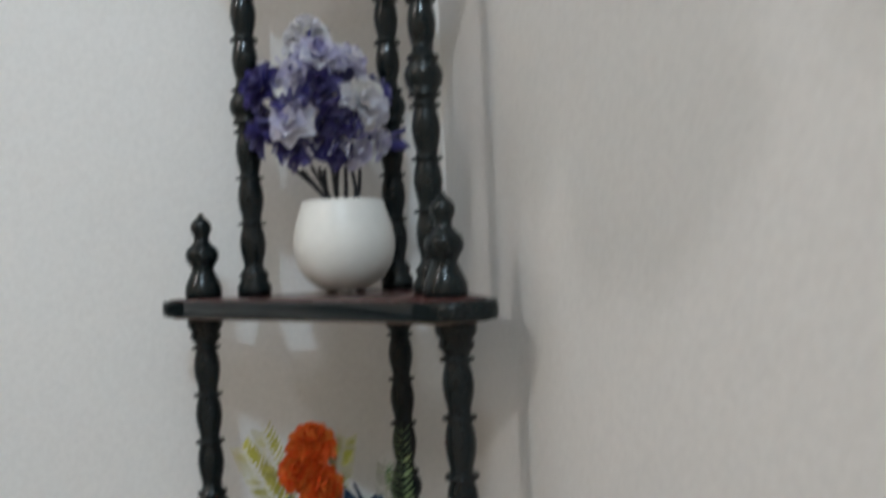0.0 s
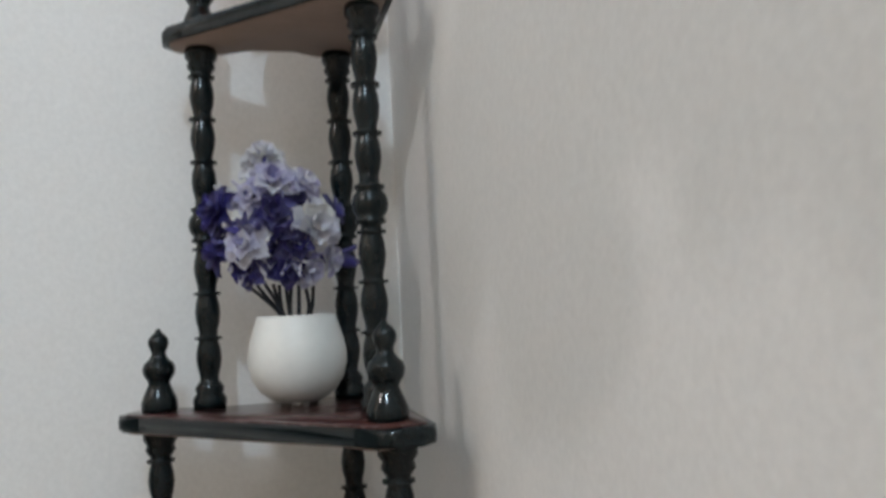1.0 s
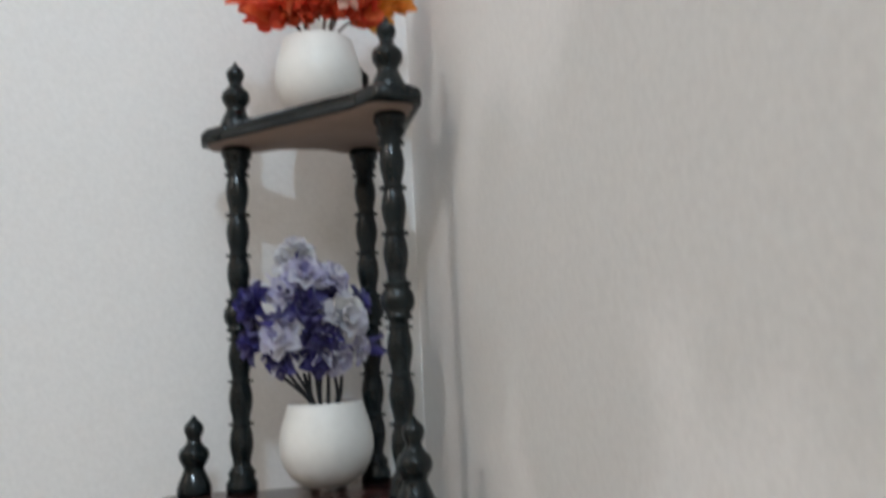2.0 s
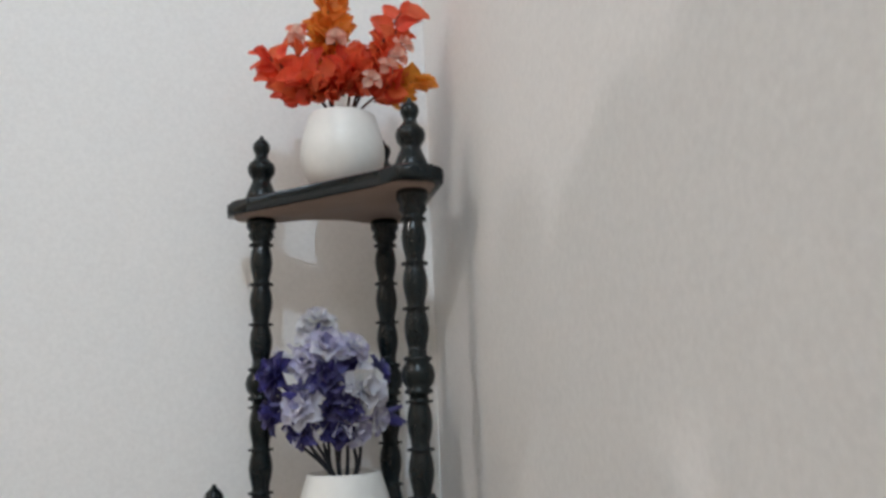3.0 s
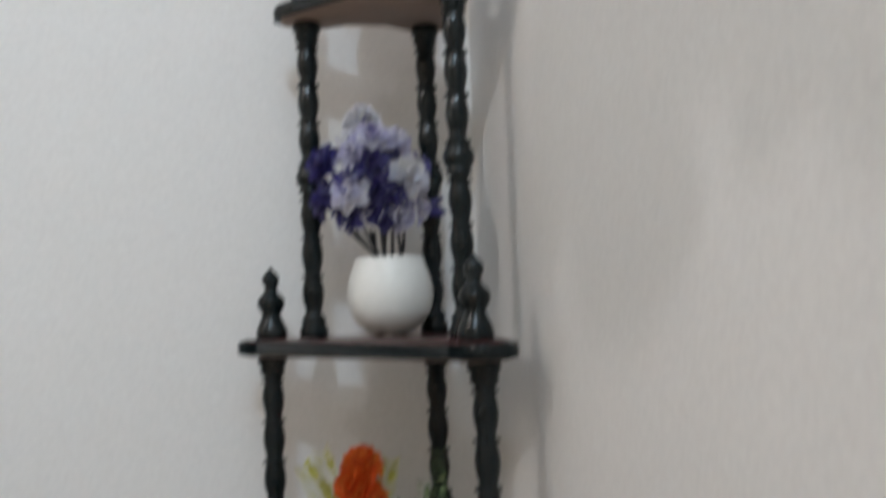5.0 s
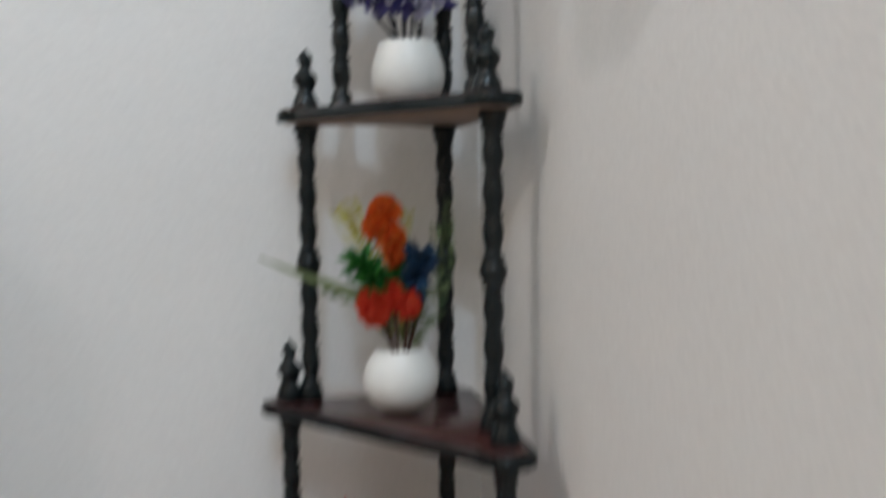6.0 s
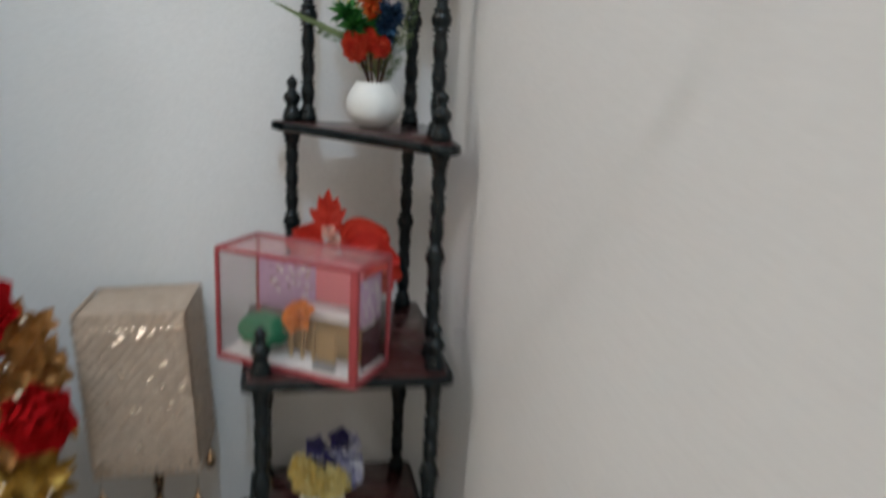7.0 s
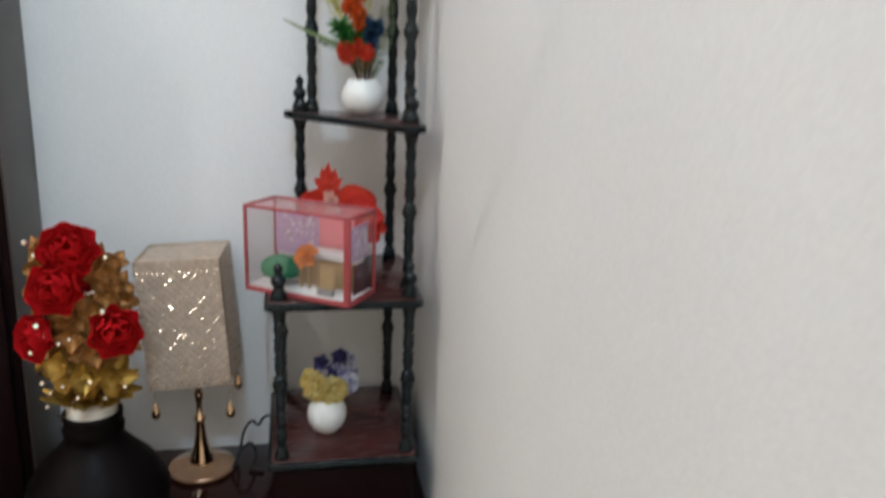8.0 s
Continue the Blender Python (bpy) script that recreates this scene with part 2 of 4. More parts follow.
def tube(points, radius, segs=7, taper=1.0):
    """A round rod along a smoothed line."""
    pts = [Vector(p) for p in points]
    fine = []
    for i in range(len(pts) - 1):
        p0, p1, p2, p3 = pts[max(i - 1, 0)], pts[i], pts[i + 1], pts[min(i + 2, len(pts) - 1)]
        for k in range(6):
            t = k / 6
            fine.append(0.5 * ((2 * p1) + (p2 - p0) * t + (2 * p0 - 5 * p1 + 4 * p2 - p3) * t * t + (3 * p1 - p0 - 3 * p2 + p3) * t ** 3))
    fine.append(pts[-1])
    bm = bmesh.new()
    rings = []
    for i, p in enumerate(fine):
        d = (fine[min(i + 1, len(fine) - 1)] - fine[max(i - 1, 0)]).normalized()
        side = d.cross(Vector((0.31, 0.87, 0.2))).normalized()
        up = side.cross(d)
        r = radius * (1 + (taper - 1) * i / (len(fine) - 1))
        rings.append([bm.verts.new(p + r * (math.cos(2 * math.pi * k / segs) * side + math.sin(2 * math.pi * k / segs) * up)) for k in range(segs)])
    for a, b in zip(rings, rings[1:]):
        for k in range(segs):
            bm.faces.new((a[k], a[(k + 1) % segs], b[(k + 1) % segs], b[k]))
    bm.faces.new(rings[0][::-1])
    bm.faces.new(rings[-1])
    return bm


def petal(bm, m, length, width, cup=0.3, curl=0.3, point=0.6, nu=4, nv=4, round_=False, crumple=0.02):
    """One curved petal or leaf, rooted at m's origin and growing along its y, its face towards z."""
    rows = []
    for i in range(nu + 1):
        u = i / nu
        w = width * (math.sin(math.pi * min(u ** point, 1.0) * 0.92 + 0.12))
        if round_:
            w = width * (0.4 + 0.6 * min(u / 0.55, 1.0)) * (math.sqrt(max(1 - ((u - 0.55) / 0.45) ** 2, 0.1)) if u > 0.55 else 1.0)
        row = []
        for j in range(nv + 1):
            v = j / nv * 2 - 1
            x = v * w / 2
            z = cup * width * v * v * 0.5 - curl * length * u * u + random.uniform(-crumple, crumple) * length
            row.append(bm.verts.new(m @ Vector((x, u * length, z))))
        rows.append(row)
    for a, b in zip(rows, rows[1:]):
        for j in range(nv):
            bm.faces.new((a[j], a[j + 1], b[j + 1], b[j]))


def aim(place, direction, twist=0.0):
    """A frame at place whose z looks along direction."""
    q = Vector(direction).to_track_quat("Z", "Y")
    return Matrix.Translation(place) @ q.to_matrix().to_4x4() @ Matrix.Rotation(twist, 4, "Z")


def facing(place, way, normal):
    """A frame at place whose y runs along way and whose z looks as nearly along normal as it can."""
    y = Vector(way).normalized()
    x = y.cross(Vector(normal)).normalized()
    z = x.cross(y)
    m = Matrix((x, y, z)).transposed().to_4x4()
    m.translation = place
    return m


def core(name, place, radius, mat, t, label):
    """The heart of a blossom, to which its petals are fixed."""
    bm = bmesh.new()
    bmesh.ops.create_icosphere(bm, subdivisions=1, radius=radius, matrix=Matrix.Translation(place))
    return part(name, bm, mat, t, label)


def piece(name, owner, mat, m, length, width, **k):
    bm = bmesh.new()
    petal(bm, m, length, width, **k)
    return part(name, bm, mat, owner)


def rose(name, mat, t, place, direction, radius, rings=4, open_=1.0, first=3, label="", broad=1.0, pointed=False):
    """A blossom of nested petals that faces along direction."""
    base = aim(place, direction)
    heart = core(name, place, radius * 0.16, mat, t, label)
    for k in range(rings):
        n = first + k
        f = (k + 1) / rings
        tilt = radians(8 + 68 * f * open_)
        for i in range(n):
            a = 2 * math.pi * (i + 0.5 * (k % 2)) / n + random.uniform(-0.2, 0.2)
            m = base @ Matrix.Rotation(a, 4, "Z") @ Matrix.Translation((0, radius * 0.10 * f, -radius * 0.25 * f)) @ Matrix.Rotation(radians(90) - tilt, 4, "X")
            piece("petal", heart, mat, m, radius * (0.62 + 0.42 * f), radius * (0.75 + 0.35 * f) * broad, cup=0.55, curl=-0.12 + 0.45 * f * open_, point=0.75, round_=not pointed, nu=6, crumple=0.005 if mat is VELVET else 0.02)
    return heart


def sprig(mat, t, start, end, n, length, width, spread=1.0, twig=None):
    """Leaves set all round a twig."""
    s, e = Vector(start), Vector(end)
    d = (e - s)
    rod = part("leaf_spray", tube([s, s.lerp(e, 0.5) + Vector((0.001, 0, 0)), e], 0.0009, 5), twig or mat, t)
    for i in range(n):
        p = s + d * ((i + 0.5) / n)
        out = d.normalized().orthogonal()
        out.rotate(Matrix.Rotation(random.uniform(0, 2 * math.pi), 3, d.normalized()))
        way = (out * spread + d.normalized() * random.uniform(0.2, 0.9) + Vector((0, -0.25, 0))).normalized()
        m = facing(p, way, (random.uniform(-0.6, 0.6), -1, random.uniform(-0.3, 0.8)))
        piece("leaf", rod, mat, m, length * random.uniform(0.8, 1.2), width * random.uniform(0.8, 1.2), cup=0.35, curl=random.uniform(-0.2, 0.3), point=0.75)


def frond(bm, line, n, length, width=0.0035):
    """A fern: a bent rib with narrow leaflets on both sides."""
    pts = [Vector(p) for p in line]
    for i in range(n):
        t = i / (n - 1) * (len(pts) - 1)
        k = min(int(t), len(pts) - 2)
        p = pts[k].lerp(pts[k + 1], t - k)
        d = (pts[k + 1] - pts[k]).normalized()
        side = d.cross(Vector((0.2, -1, 0.2))).normalized()
        for sgn in (-1, 1):
            way = (side * sgn + d * 0.7).normalized()
            L = length * (1 - 0.65 * i / n)
            m = aim(p, way, random.uniform(-0.5, 0.5)) @ Matrix.Rotation(radians(90), 4, "X")
            petal(bm, m, L, width, cup=0.2, curl=0.1, nu=3, nv=2)
        petal(bm, aim(p, d) @ Matrix.Rotation(radians(90), 4, "X"), 0.006, 0.0018, nu=1, nv=1)


def gem(bm, place, r, squash=1.0):
    bmesh.ops.create_icosphere(bm, subdivisions=1, radius=r, matrix=Matrix.Translation(place) @ Matrix.Diagonal((1, squash, 1, 1)))


# ---------------------------------------------------------------- the room
W, WX = 0.064, 0.052          # faces of the two walls behind the corner shelf
TABLE_Z = 0.56
X0, Y0, H = -3.1, -3.5, 3.60


def setting(name, bm, mat, label, category):
    return tagged(part(name, bm, mat, smooth=False), label, category, kind="structure")


setting("floor", block(X0 - 0.15, W + 0.15, Y0 - 0.15, W + 0.15, -0.1, 0), FLOOR, "unseen plain floor, its beige chosen for warm bounced light", "floor")
setting("ceiling", block(X0 - 0.15, W + 0.15, Y0 - 0.15, W + 0.15, H, H + 0.1), CEIL, "plain white painted ceiling", "ceiling")
setting("wall_back", block(X0 - 0.15, W + 0.15, W, W + 0.15, 0, H), WALL, "off-white painted plaster wall behind the shelf", "wall")
setting("wall_right", block(WX, WX + 0.15, Y0 - 0.15, W, 0, H), WALL, "off-white painted plaster wall beside the shelf", "wall")
setting("wall_left", block(X0 - 0.15, X0, Y0 - 0.15, W, 0, H), BOUNCE_CREAM, "unseen wall across the room, cream added to warm bounced light", "wall")
setting("wall_front", block(X0, WX, Y0 - 0.15, Y0, 0, H), BOUNCE_CREAM, "unseen wall behind the viewer, cream added to warm bounced light", "wall")

# ---------------------------------------------------------------- unseen lamp fixture, added to throw petal shade on the right wall
pendant = thing("pendant_lamp", "added unseen brass fixture whose petals and rods shade the wall", "lamp", place=LAMP)
part("canopy", lathe([(0.05, H - LAMP.z - 0.03), (0.055, H - LAMP.z - 0.012), (0.055, H - LAMP.z)], 24), BRASS, pendant)
part("rod", lathe([(0.004, 0.05), (0.004, H - LAMP.z - 0.0305)], 10), BRASS, pendant)
part("socket", lathe([(0.012, 0.016), (0.016, 0.02), (0.016, 0.045), (0.010, 0.0495)], 18), BRASS, pendant)
REACH = 0.11                                                   # shading petals sit this far along the way to the wall
random.seed(41)


def caster_spot(y, z):
    return (Vector((WX, y, z)) - LAMP) * REACH


part("arm", tube([(0, 0, 0.03), caster_spot(-1.5, 2.6), caster_spot(-1.25, 1.80), caster_spot(-0.75, 1.72), caster_spot(-0.22, 1.76)], 0.0010, 6), BRASS, pendant, "added thin curved rod that carries the shading petals")
# Added straight rod draws a faint diagonal shade line on the wall.
part("stay", tube([caster_spot(-0.92, 1.60), caster_spot(-0.48, 1.14), caster_spot(-0.10, 0.76)], 0.00085, 6), BRASS, pendant, "added thin straight rod that shades the wall")
part("stay_link", tube([caster_spot(-0.92, 1.60), caster_spot(-1.1, 2.1), (0, 0, 0.03)], 0.0009, 6), BRASS, pendant)
# Added petals block the left bulb and blotch the right wall with shade.
for i in range(15):
    y = -0.20 - 0.044 * i
    for k in range(3 - (i % 4 == 1)):
        c = caster_spot(y + random.uniform(-0.03, 0.03), 1.775 - 0.052 * k - 0.03 * math.sin(i * 0.7) + random.uniform(-0.014, 0.014))
        way = Vector((0, random.uniform(-0.7, 0.7), random.choice((-1, -1, 1))))
        bm = bmesh.new()
        petal(bm, facing(c - way.normalized() * 0.006, way, -c), random.uniform(0.012, 0.018), random.uniform(0.008, 0.012), cup=0.15, curl=0.05, nu=5, nv=4)
        part("petal", bm, BRASS, pendant)

# ---------------------------------------------------------------- low table
table = thing("side_table", "dark mahogany glossy side table against the walls", "table", place=(0, 0, 0))
TX0, TX1, TY0, TY1 = -1.66, WX - 0.003, -0.46, W - 0.003
part("tabletop", slab(rounded([(TX0, TY0), (TX1, TY0), (TX1, TY1), (TX0, TY1)], 0.008), TABLE_Z - 0.03, TABLE_Z, 0.005), TABLETOP, table, "glossy dark red-brown top")
part("apron", block(TX0 + 0.03, TX1 - 0.02, TY0 + 0.03, TY1 - 0.02, TABLE_Z - 0.13, TABLE_Z - 0.0305, 0.003), CABINET, table)
leg = part("leg", slab(rounded([(-0.025, -0.025), (0.025, -0.025), (0.025, 0.025), (-0.025, 0.025)], 0.006), 0, TABLE_Z - 0.131, 0.003), CABINET, table)
leg.matrix_basis = pose(TX0 + 0.06, TY0 + 0.06, 0)
for x, y in ((TX1 - 0.05, TY0 + 0.06), (TX1 - 0.05, TY1 - 0.05), (TX0 + 0.06, TY1 - 0.05)):
    same("leg", leg, pose(x, y, 0), table)

# ---------------------------------------------------------------- dark cabinet beside the table end
cabinet = thing("tall_cabinet", "dark brown wooden cabinet with a satin finish", "cabinet")
CX1, CY0 = -0.646, -0.11
part("side_panel", slab(rounded([(CX1 + 0.0005, CY0 + 0.002), (CX1 + 0.004, CY0 + 0.002), (CX1 + 0.004, W - 0.005), (CX1 + 0.0005, W - 0.005)], 0.001), TABLE_Z + 0.002, 1.618, 0.0008), SIDEPANEL, cabinet, "taupe satin side panel")
part("body", slab(rounded([(-1.6, CY0), (CX1, CY0), (CX1, W - 0.004), (-1.6, W - 0.004)], 0.004), TABLE_Z + 0.002, 1.62, 0.003), CABINET, cabinet)
part("door", slab(rounded([(-1.58, CY0 - 0.018), (CX1 - 0.012, CY0 - 0.018), (CX1 - 0.012, CY0 - 0.001), (-1.58, CY0 - 0.001)], 0.003), TABLE_Z + 0.03, 1.59, 0.003), CABINET, cabinet)

# ---------------------------------------------------------------- corner shelf with turned posts
S = {1: 1.858, 2: 1.560, 3: 1.260, 4: 0.981, 5: 0.699}      # tops of the five boards
THICK = 0.0125
LEFT = {1: -0.113, 2: -0.150, 3: -0.172}
FRONT = {1: -0.104, 2: -0.153, 3: -0.199}
BX, BY = -0.004, 0.002
FX = {1: 0.003, 2: 0.006, 3: 0.003}
RX, RY = -0.212, -0.243                                       # posts of the square bottom tier
shelf_unit = thing("corner_shelf", "black lacquered five-tier corner shelf with turned posts", "shelf unit", place=(0, 0, TABLE_Z))


def put(ob, x=0, y=0, z=0):
    ob.matrix_basis = pose(x, y, z - TABLE_Z)
    return ob


def board_outline(k):
    if k > 3:
        return rounded([(-0.235, -0.268), (0.021, -0.268), (0.021, 0.024), (-0.235, 0.024)], 0.010)
    a, b, e = LEFT[k], FRONT[k], FX[k] - 0.003
    return rounded([(0.024, 0.0155), (-0.016, 0.0155), (-0.038, 0.002), (a + 0.036, 0.002), (a + 0.014, 0.0155), (a - 0.026, 0.0155), (a - 0.030, -0.008), (a - 0.012, -0.024),
                    (-0.024 + e, b - 0.012), (-0.010 + e, b - 0.034), (0.024 + e, b - 0.030)], 0.012)


def inset(outline, d):
    c = Vector((sum(p[0] for p in outline) / len(outline), sum(p[1] for p in outline) / len(outline)))
    return [tuple(c + (Vector(p) - c) * (1 - d)) for p in outline]


for k in S:
    o = board_outline(k)
    b = put(part("board", slab(o, -THICK, -0.0012, 0.0036, 3), LACQUER, shelf_unit, "black lacquered edge"), 0, 0, S[k])
    part("board_top", slab(inset(o, 0.045), -0.0012, 0.0, 0.0004, 1), SHELFTOP, b, "dark mahogany lacquered surface")
    part("board_underside", slab(inset(o, 0.07), -THICK - 0.0015, -THICK, 0), RAWBOARD, b, "unpainted brown underside")


def post_profile(h):
    """Turned spindle: collars at both ends, barrels parted by thin rings, a ball at mid height."""
    out = [(0.0122, 0.0), (0.0128, 0.003), (0.0128, 0.007), (0.0100, 0.011), (0.0112, 0.015), (0.0085, 0.019)]
    n = 7
    lo, hi = 0.021, h - 0.021
    step = (hi - lo) / n
    for i in range(n):
        z = lo + i * step
        big = i == n // 2
        if big:
            prof = [(0.0, 0.0075), (0.08, 0.0072), (0.12, 0.0108), (0.18, 0.0108), (0.22, 0.0088), (0.34, 0.0118), (0.5, 0.0130), (0.66, 0.0118),
                    (0.78, 0.0088), (0.82, 0.0108), (0.88, 0.0108), (0.92, 0.0072), (1.0, 0.0075)]
        else:
            prof = [(0.0, 0.0070), (0.12, 0.0074), (0.3, 0.0089), (0.5, 0.0097), (0.7, 0.0090), (0.86, 0.0076), (0.90, 0.0074), (0.915, 0.0104), (0.965, 0.0104), (0.98, 0.0072)]
        out += [(r, z + t * step) for t, r in prof]
    out += [(0.0085, h - 0.019), (0.0112, h - 0.015), (0.0100, h - 0.011), (0.0128, h - 0.007), (0.0128, h - 0.003), (0.0120, h)]
    return out


FINIAL = [(0.0128, 0.0), (0.0136, 0.003), (0.0132, 0.008), (0.0112, 0.013), (0.0094, 0.017), (0.0078, 0.021), (0.0092, 0.024), (0.0116, 0.028),
          (0.0122, 0.032), (0.0110, 0.036), (0.0078, 0.039), (0.0056, 0.042), (0.0054, 0.045), (0.0068, 0.048), (0.0078, 0.0515), (0.0072, 0.055),
          (0.0048, 0.058), (0.0024, 0.060), (0.0016, 0.0625)]
spots = {k: [(LEFT[k], 0), (FX[k], FRONT[k]), (BX, BY)] for k in LEFT}
spots[4] = [(RX, RY), (0, RY), (BX, BY), (RX, 0)]
for k, places in spots.items():
    h = S[k] - THICK - 0.0015 - S[k + 1]
    first = None
    for x, y in places:
        if first is None:
            first = put(part("post", lathe(post_profile(h)), LACQUER, shelf_unit), x, y, S[k + 1])
        else:
            same("post", first, pose(x, y, S[k + 1] - TABLE_Z), shelf_unit)
fin = None
for k, places in spots.items():
    for x, y in places[:2] + (places[2:] if k == 1 else []):
        x = 0.001 if (k, x) == (2, FX[2]) else x
        if fin is None:
            fin = put(part("finial", lathe(FINIAL), LACQUER, shelf_unit, "turned finial"), x, y, S[k])
        else:
            same("finial", fin, pose(x, y, S[k] - TABLE_Z), shelf_unit, "turned finial")
PZ = S[5] - THICK - 0.0015 - TABLE_Z
part("plinth_front", block(-0.226, 0.012, -0.258, -0.246, 0, PZ, 0.002), CABINET, shelf_unit, "near-black skirting panel")
part("plinth_side", block(-0.226, -0.214, -0.2458, 0.016, 0, PZ, 0.002), CABINET, shelf_unit, "near-black skirting panel")
part("plinth_side", block(0.000, 0.012, -0.2458, 0.016, 0, PZ, 0.002), CABINET, shelf_unit, "near-black skirting panel")
part("plinth_back", block(-0.2138, -0.0002, 0.004, 0.016, 0, PZ, 0.002), CABINET, shelf_unit, "near-black skirting panel")

# ---------------------------------------------------------------- pots and artificial flowers
ROUNDPOT = [(0.016, 0.0), (0.020, 0.002), (0.028, 0.009), (0.0335, 0.019), (0.0362, 0.031), (0.0362, 0.041), (0.0345, 0.052), (0.0318, 0.062),
            (0.0298, 0.069), (0.0292, 0.072), (0.0280, 0.073), (0.0268, 0.071), (0.0262, 0.064), (0.0, 0.0635)]
SQUATPOT = [(0.014, 0.0), (0.019, 0.002), (0.028, 0.009), (0.0335, 0.018), (0.0352, 0.027), (0.0340, 0.037), (0.0300, 0.046), (0.0255, 0.053),
            (0.0235, 0.057), (0.0228, 0.058), (0.0215, 0.057), (0.0205, 0.051), (0.0, 0.0505)]
BALLPOT = [(0.013, 0.0), (0.018, 0.002), (0.027, 0.010), (0.0330, 0.021), (0.0352, 0.033), (0.0340, 0.045), (0.0300, 0.055), (0.0245, 0.062),
           (0.0225, 0.065), (0.0215, 0.066), (0.0205, 0.064), (0.0195, 0.058), (0.0, 0.0575)]


def potted(name, label, place, profile, pot_label, scale=1.0):
    t = thing(name, label, "flower pot", "potted artificial flowers on the shelf", (place[0], place[1], place[2] + (0.0022 if "ribbed" in pot_label else 0)))
    prof = [(r * scale, z * scale) for r, z in profile]
    rim = prof[-1][1]
    bm = lathe(prof, 96 if "ribbed" in pot_label else 40, False)
    if "ribbed" in pot_label:
        for v in bm.verts:
            if round(math.atan2(v.co.y, v.co.x) / (2 * math.pi / 96)) % 2:
                v.co.x, v.co.y = v.co.x * 0.984, v.co.y * 0.984
    p = part("pot", bm, CERAMIC, t, pot_label)
    for a in (0.4, 2.5, 4.6) if "ribbed" in pot_label else ():
        fb = part("pot_foot", lathe([(0.0030, -0.0022), (0.0040, -0.0018), (0.0042, 0.0010)], 10), CERAMIC, p)
        fb.matrix_basis = pose(0.0125 * scale * math.cos(a), 0.0125 * scale * math.sin(a), 0)
    part("filler", lathe([(prof[-2][0] * 0.95, rim - 0.006), (prof[-2][0] * 0.96, rim - 0.001), (0.004, rim + 0.003)], 16), SOIL, p)
    return t, rim


def stems(t, rim, ends, mat=STEM, r=0.0013, spread=0.010):
    for e in ends:
        b = Vector((e[0], e[1], 0)).normalized() * spread
        part("stem", tube([(b.x * 0.5, b.y * 0.5, rim - 0.004), (b.x + e[0] * 0.15, b.y + e[1] * 0.15, rim + (e[2] - rim) * 0.4), e], r, 6, 0.7), mat, t)


def heads(t, name, mat, spots_, radius, rings, open_=1.0, label="", first=3):
    for p, d in spots_:
        rose(name, mat, t, p, d, radius * random.uniform(0.9, 1.1), rings, open_, first, label, 1.0, True)


# orange autumn leaves on the top board
random.seed(11)
t, rim = potted("orange_leaf_arrangement", "white ribbed ceramic pot of orange and red artificial leaves", (-0.044, -0.034, S[1]), [(r, z * 0.93) for r, z in ROUNDPOT], "white ribbed pot")
sprays = [((-0.066, -0.005, 0.122), ORANGE, 15), ((-0.050, 0.01, 0.104), ORANGE, 14), ((-0.040, -0.02, 0.100), ORANGE, 14), ((-0.044, -0.01, 0.132), ORANGE, 9),
          ((-0.014, -0.004, 0.190), AMBER, 18), ((-0.004, 0.008, 0.178), AMBER, 14), ((-0.022, 0.000, 0.160), AMBER, 12), ((-0.008, -0.008, 0.150), AMBER, 10),
          ((0.054, -0.016, 0.166), ORANGE, 15), ((0.044, -0.006, 0.150), ORANGE, 12), ((0.040, -0.010, 0.130), ORANGE, 10),
          ((0.000, -0.024, 0.106), ORANGE, 18), ((-0.018, -0.020, 0.098), ORANGE, 15), ((0.022, -0.022, 0.106), ORANGE, 15), ((0.010, -0.024, 0.118), ORANGE, 12),
          ((0.066, -0.012, 0.104), AMBER, 11), ((0.046, -0.022, 0.096), ORANGE, 10)]
for e, m, n in sprays:
    s0 = Vector((e[0] * 0.35, e[1] * 0.35, rim + 0.010)).lerp(Vector(e), 0.35)
    sprig(m, t, s0, e, round(n * 1.35), 0.021, 0.0155, 1.0, BROWNSTEM)
stems(t, rim, [s_[0] for s_ in sprays[::2]], BROWNSTEM)
for p in ((0.046, -0.030, 0.116), (0.038, -0.034, 0.104), (0.052, -0.028, 0.128), (-0.040, -0.024, 0.134), (-0.006, -0.026, 0.132), (0.022, -0.038, 0.090)):
    rose("small_flower", PEACH, t, p, (random.uniform(-0.3, 0.3), -1, 0.3), 0.009, 2, 1.1, 3, "pale peach blossom")

# violet roses on the second board
random.seed(12)
t, rim = potted("violet_rose_arrangement", "white ceramic pot of violet and white artificial roses", (-0.046, -0.020, S[2]), [(r * 1.04, z * 0.90) for r, z in ROUNDPOT], "fine ribbed white pot")
cx, cz = -0.012, 0.130
for i in range(84):
    a, b = random.uniform(0, 2 * math.pi), random.uniform(-0.75, 1.3)
    d = Vector((math.cos(a) * math.cos(b), math.sin(a) * math.cos(b) * 0.75, math.sin(b)))
    r = random.uniform(0.022, 0.040)
    if i % 2 == 0:
        slim = 1.2 - 0.75 * max(0.0, d.z)
        c = Vector((cx, -0.006, cz)) + Vector((d.x * r * slim, d.y * r, d.z * r * 1.12))
        tone = LILAC if i % 6 == 0 else VIOLET
        twig = core("leaf_spray", c, 0.0015, tone, t, "pale lilac leaves" if tone is LILAC else "dark violet leaves")
        for _ in range(5):
            w = (d + Vector((random.uniform(-0.9, 0.9), random.uniform(-0.9, 0.9), random.uniform(-0.7, 0.9)))).normalized()
            piece("leaf", twig, tone, aim(c, w, random.uniform(0, 6.28)) @ Matrix.Rotation(radians(90), 4, "X"), random.uniform(0.015, 0.023), 0.011, cup=0.5, curl=random.uniform(-0.2, 0.4))
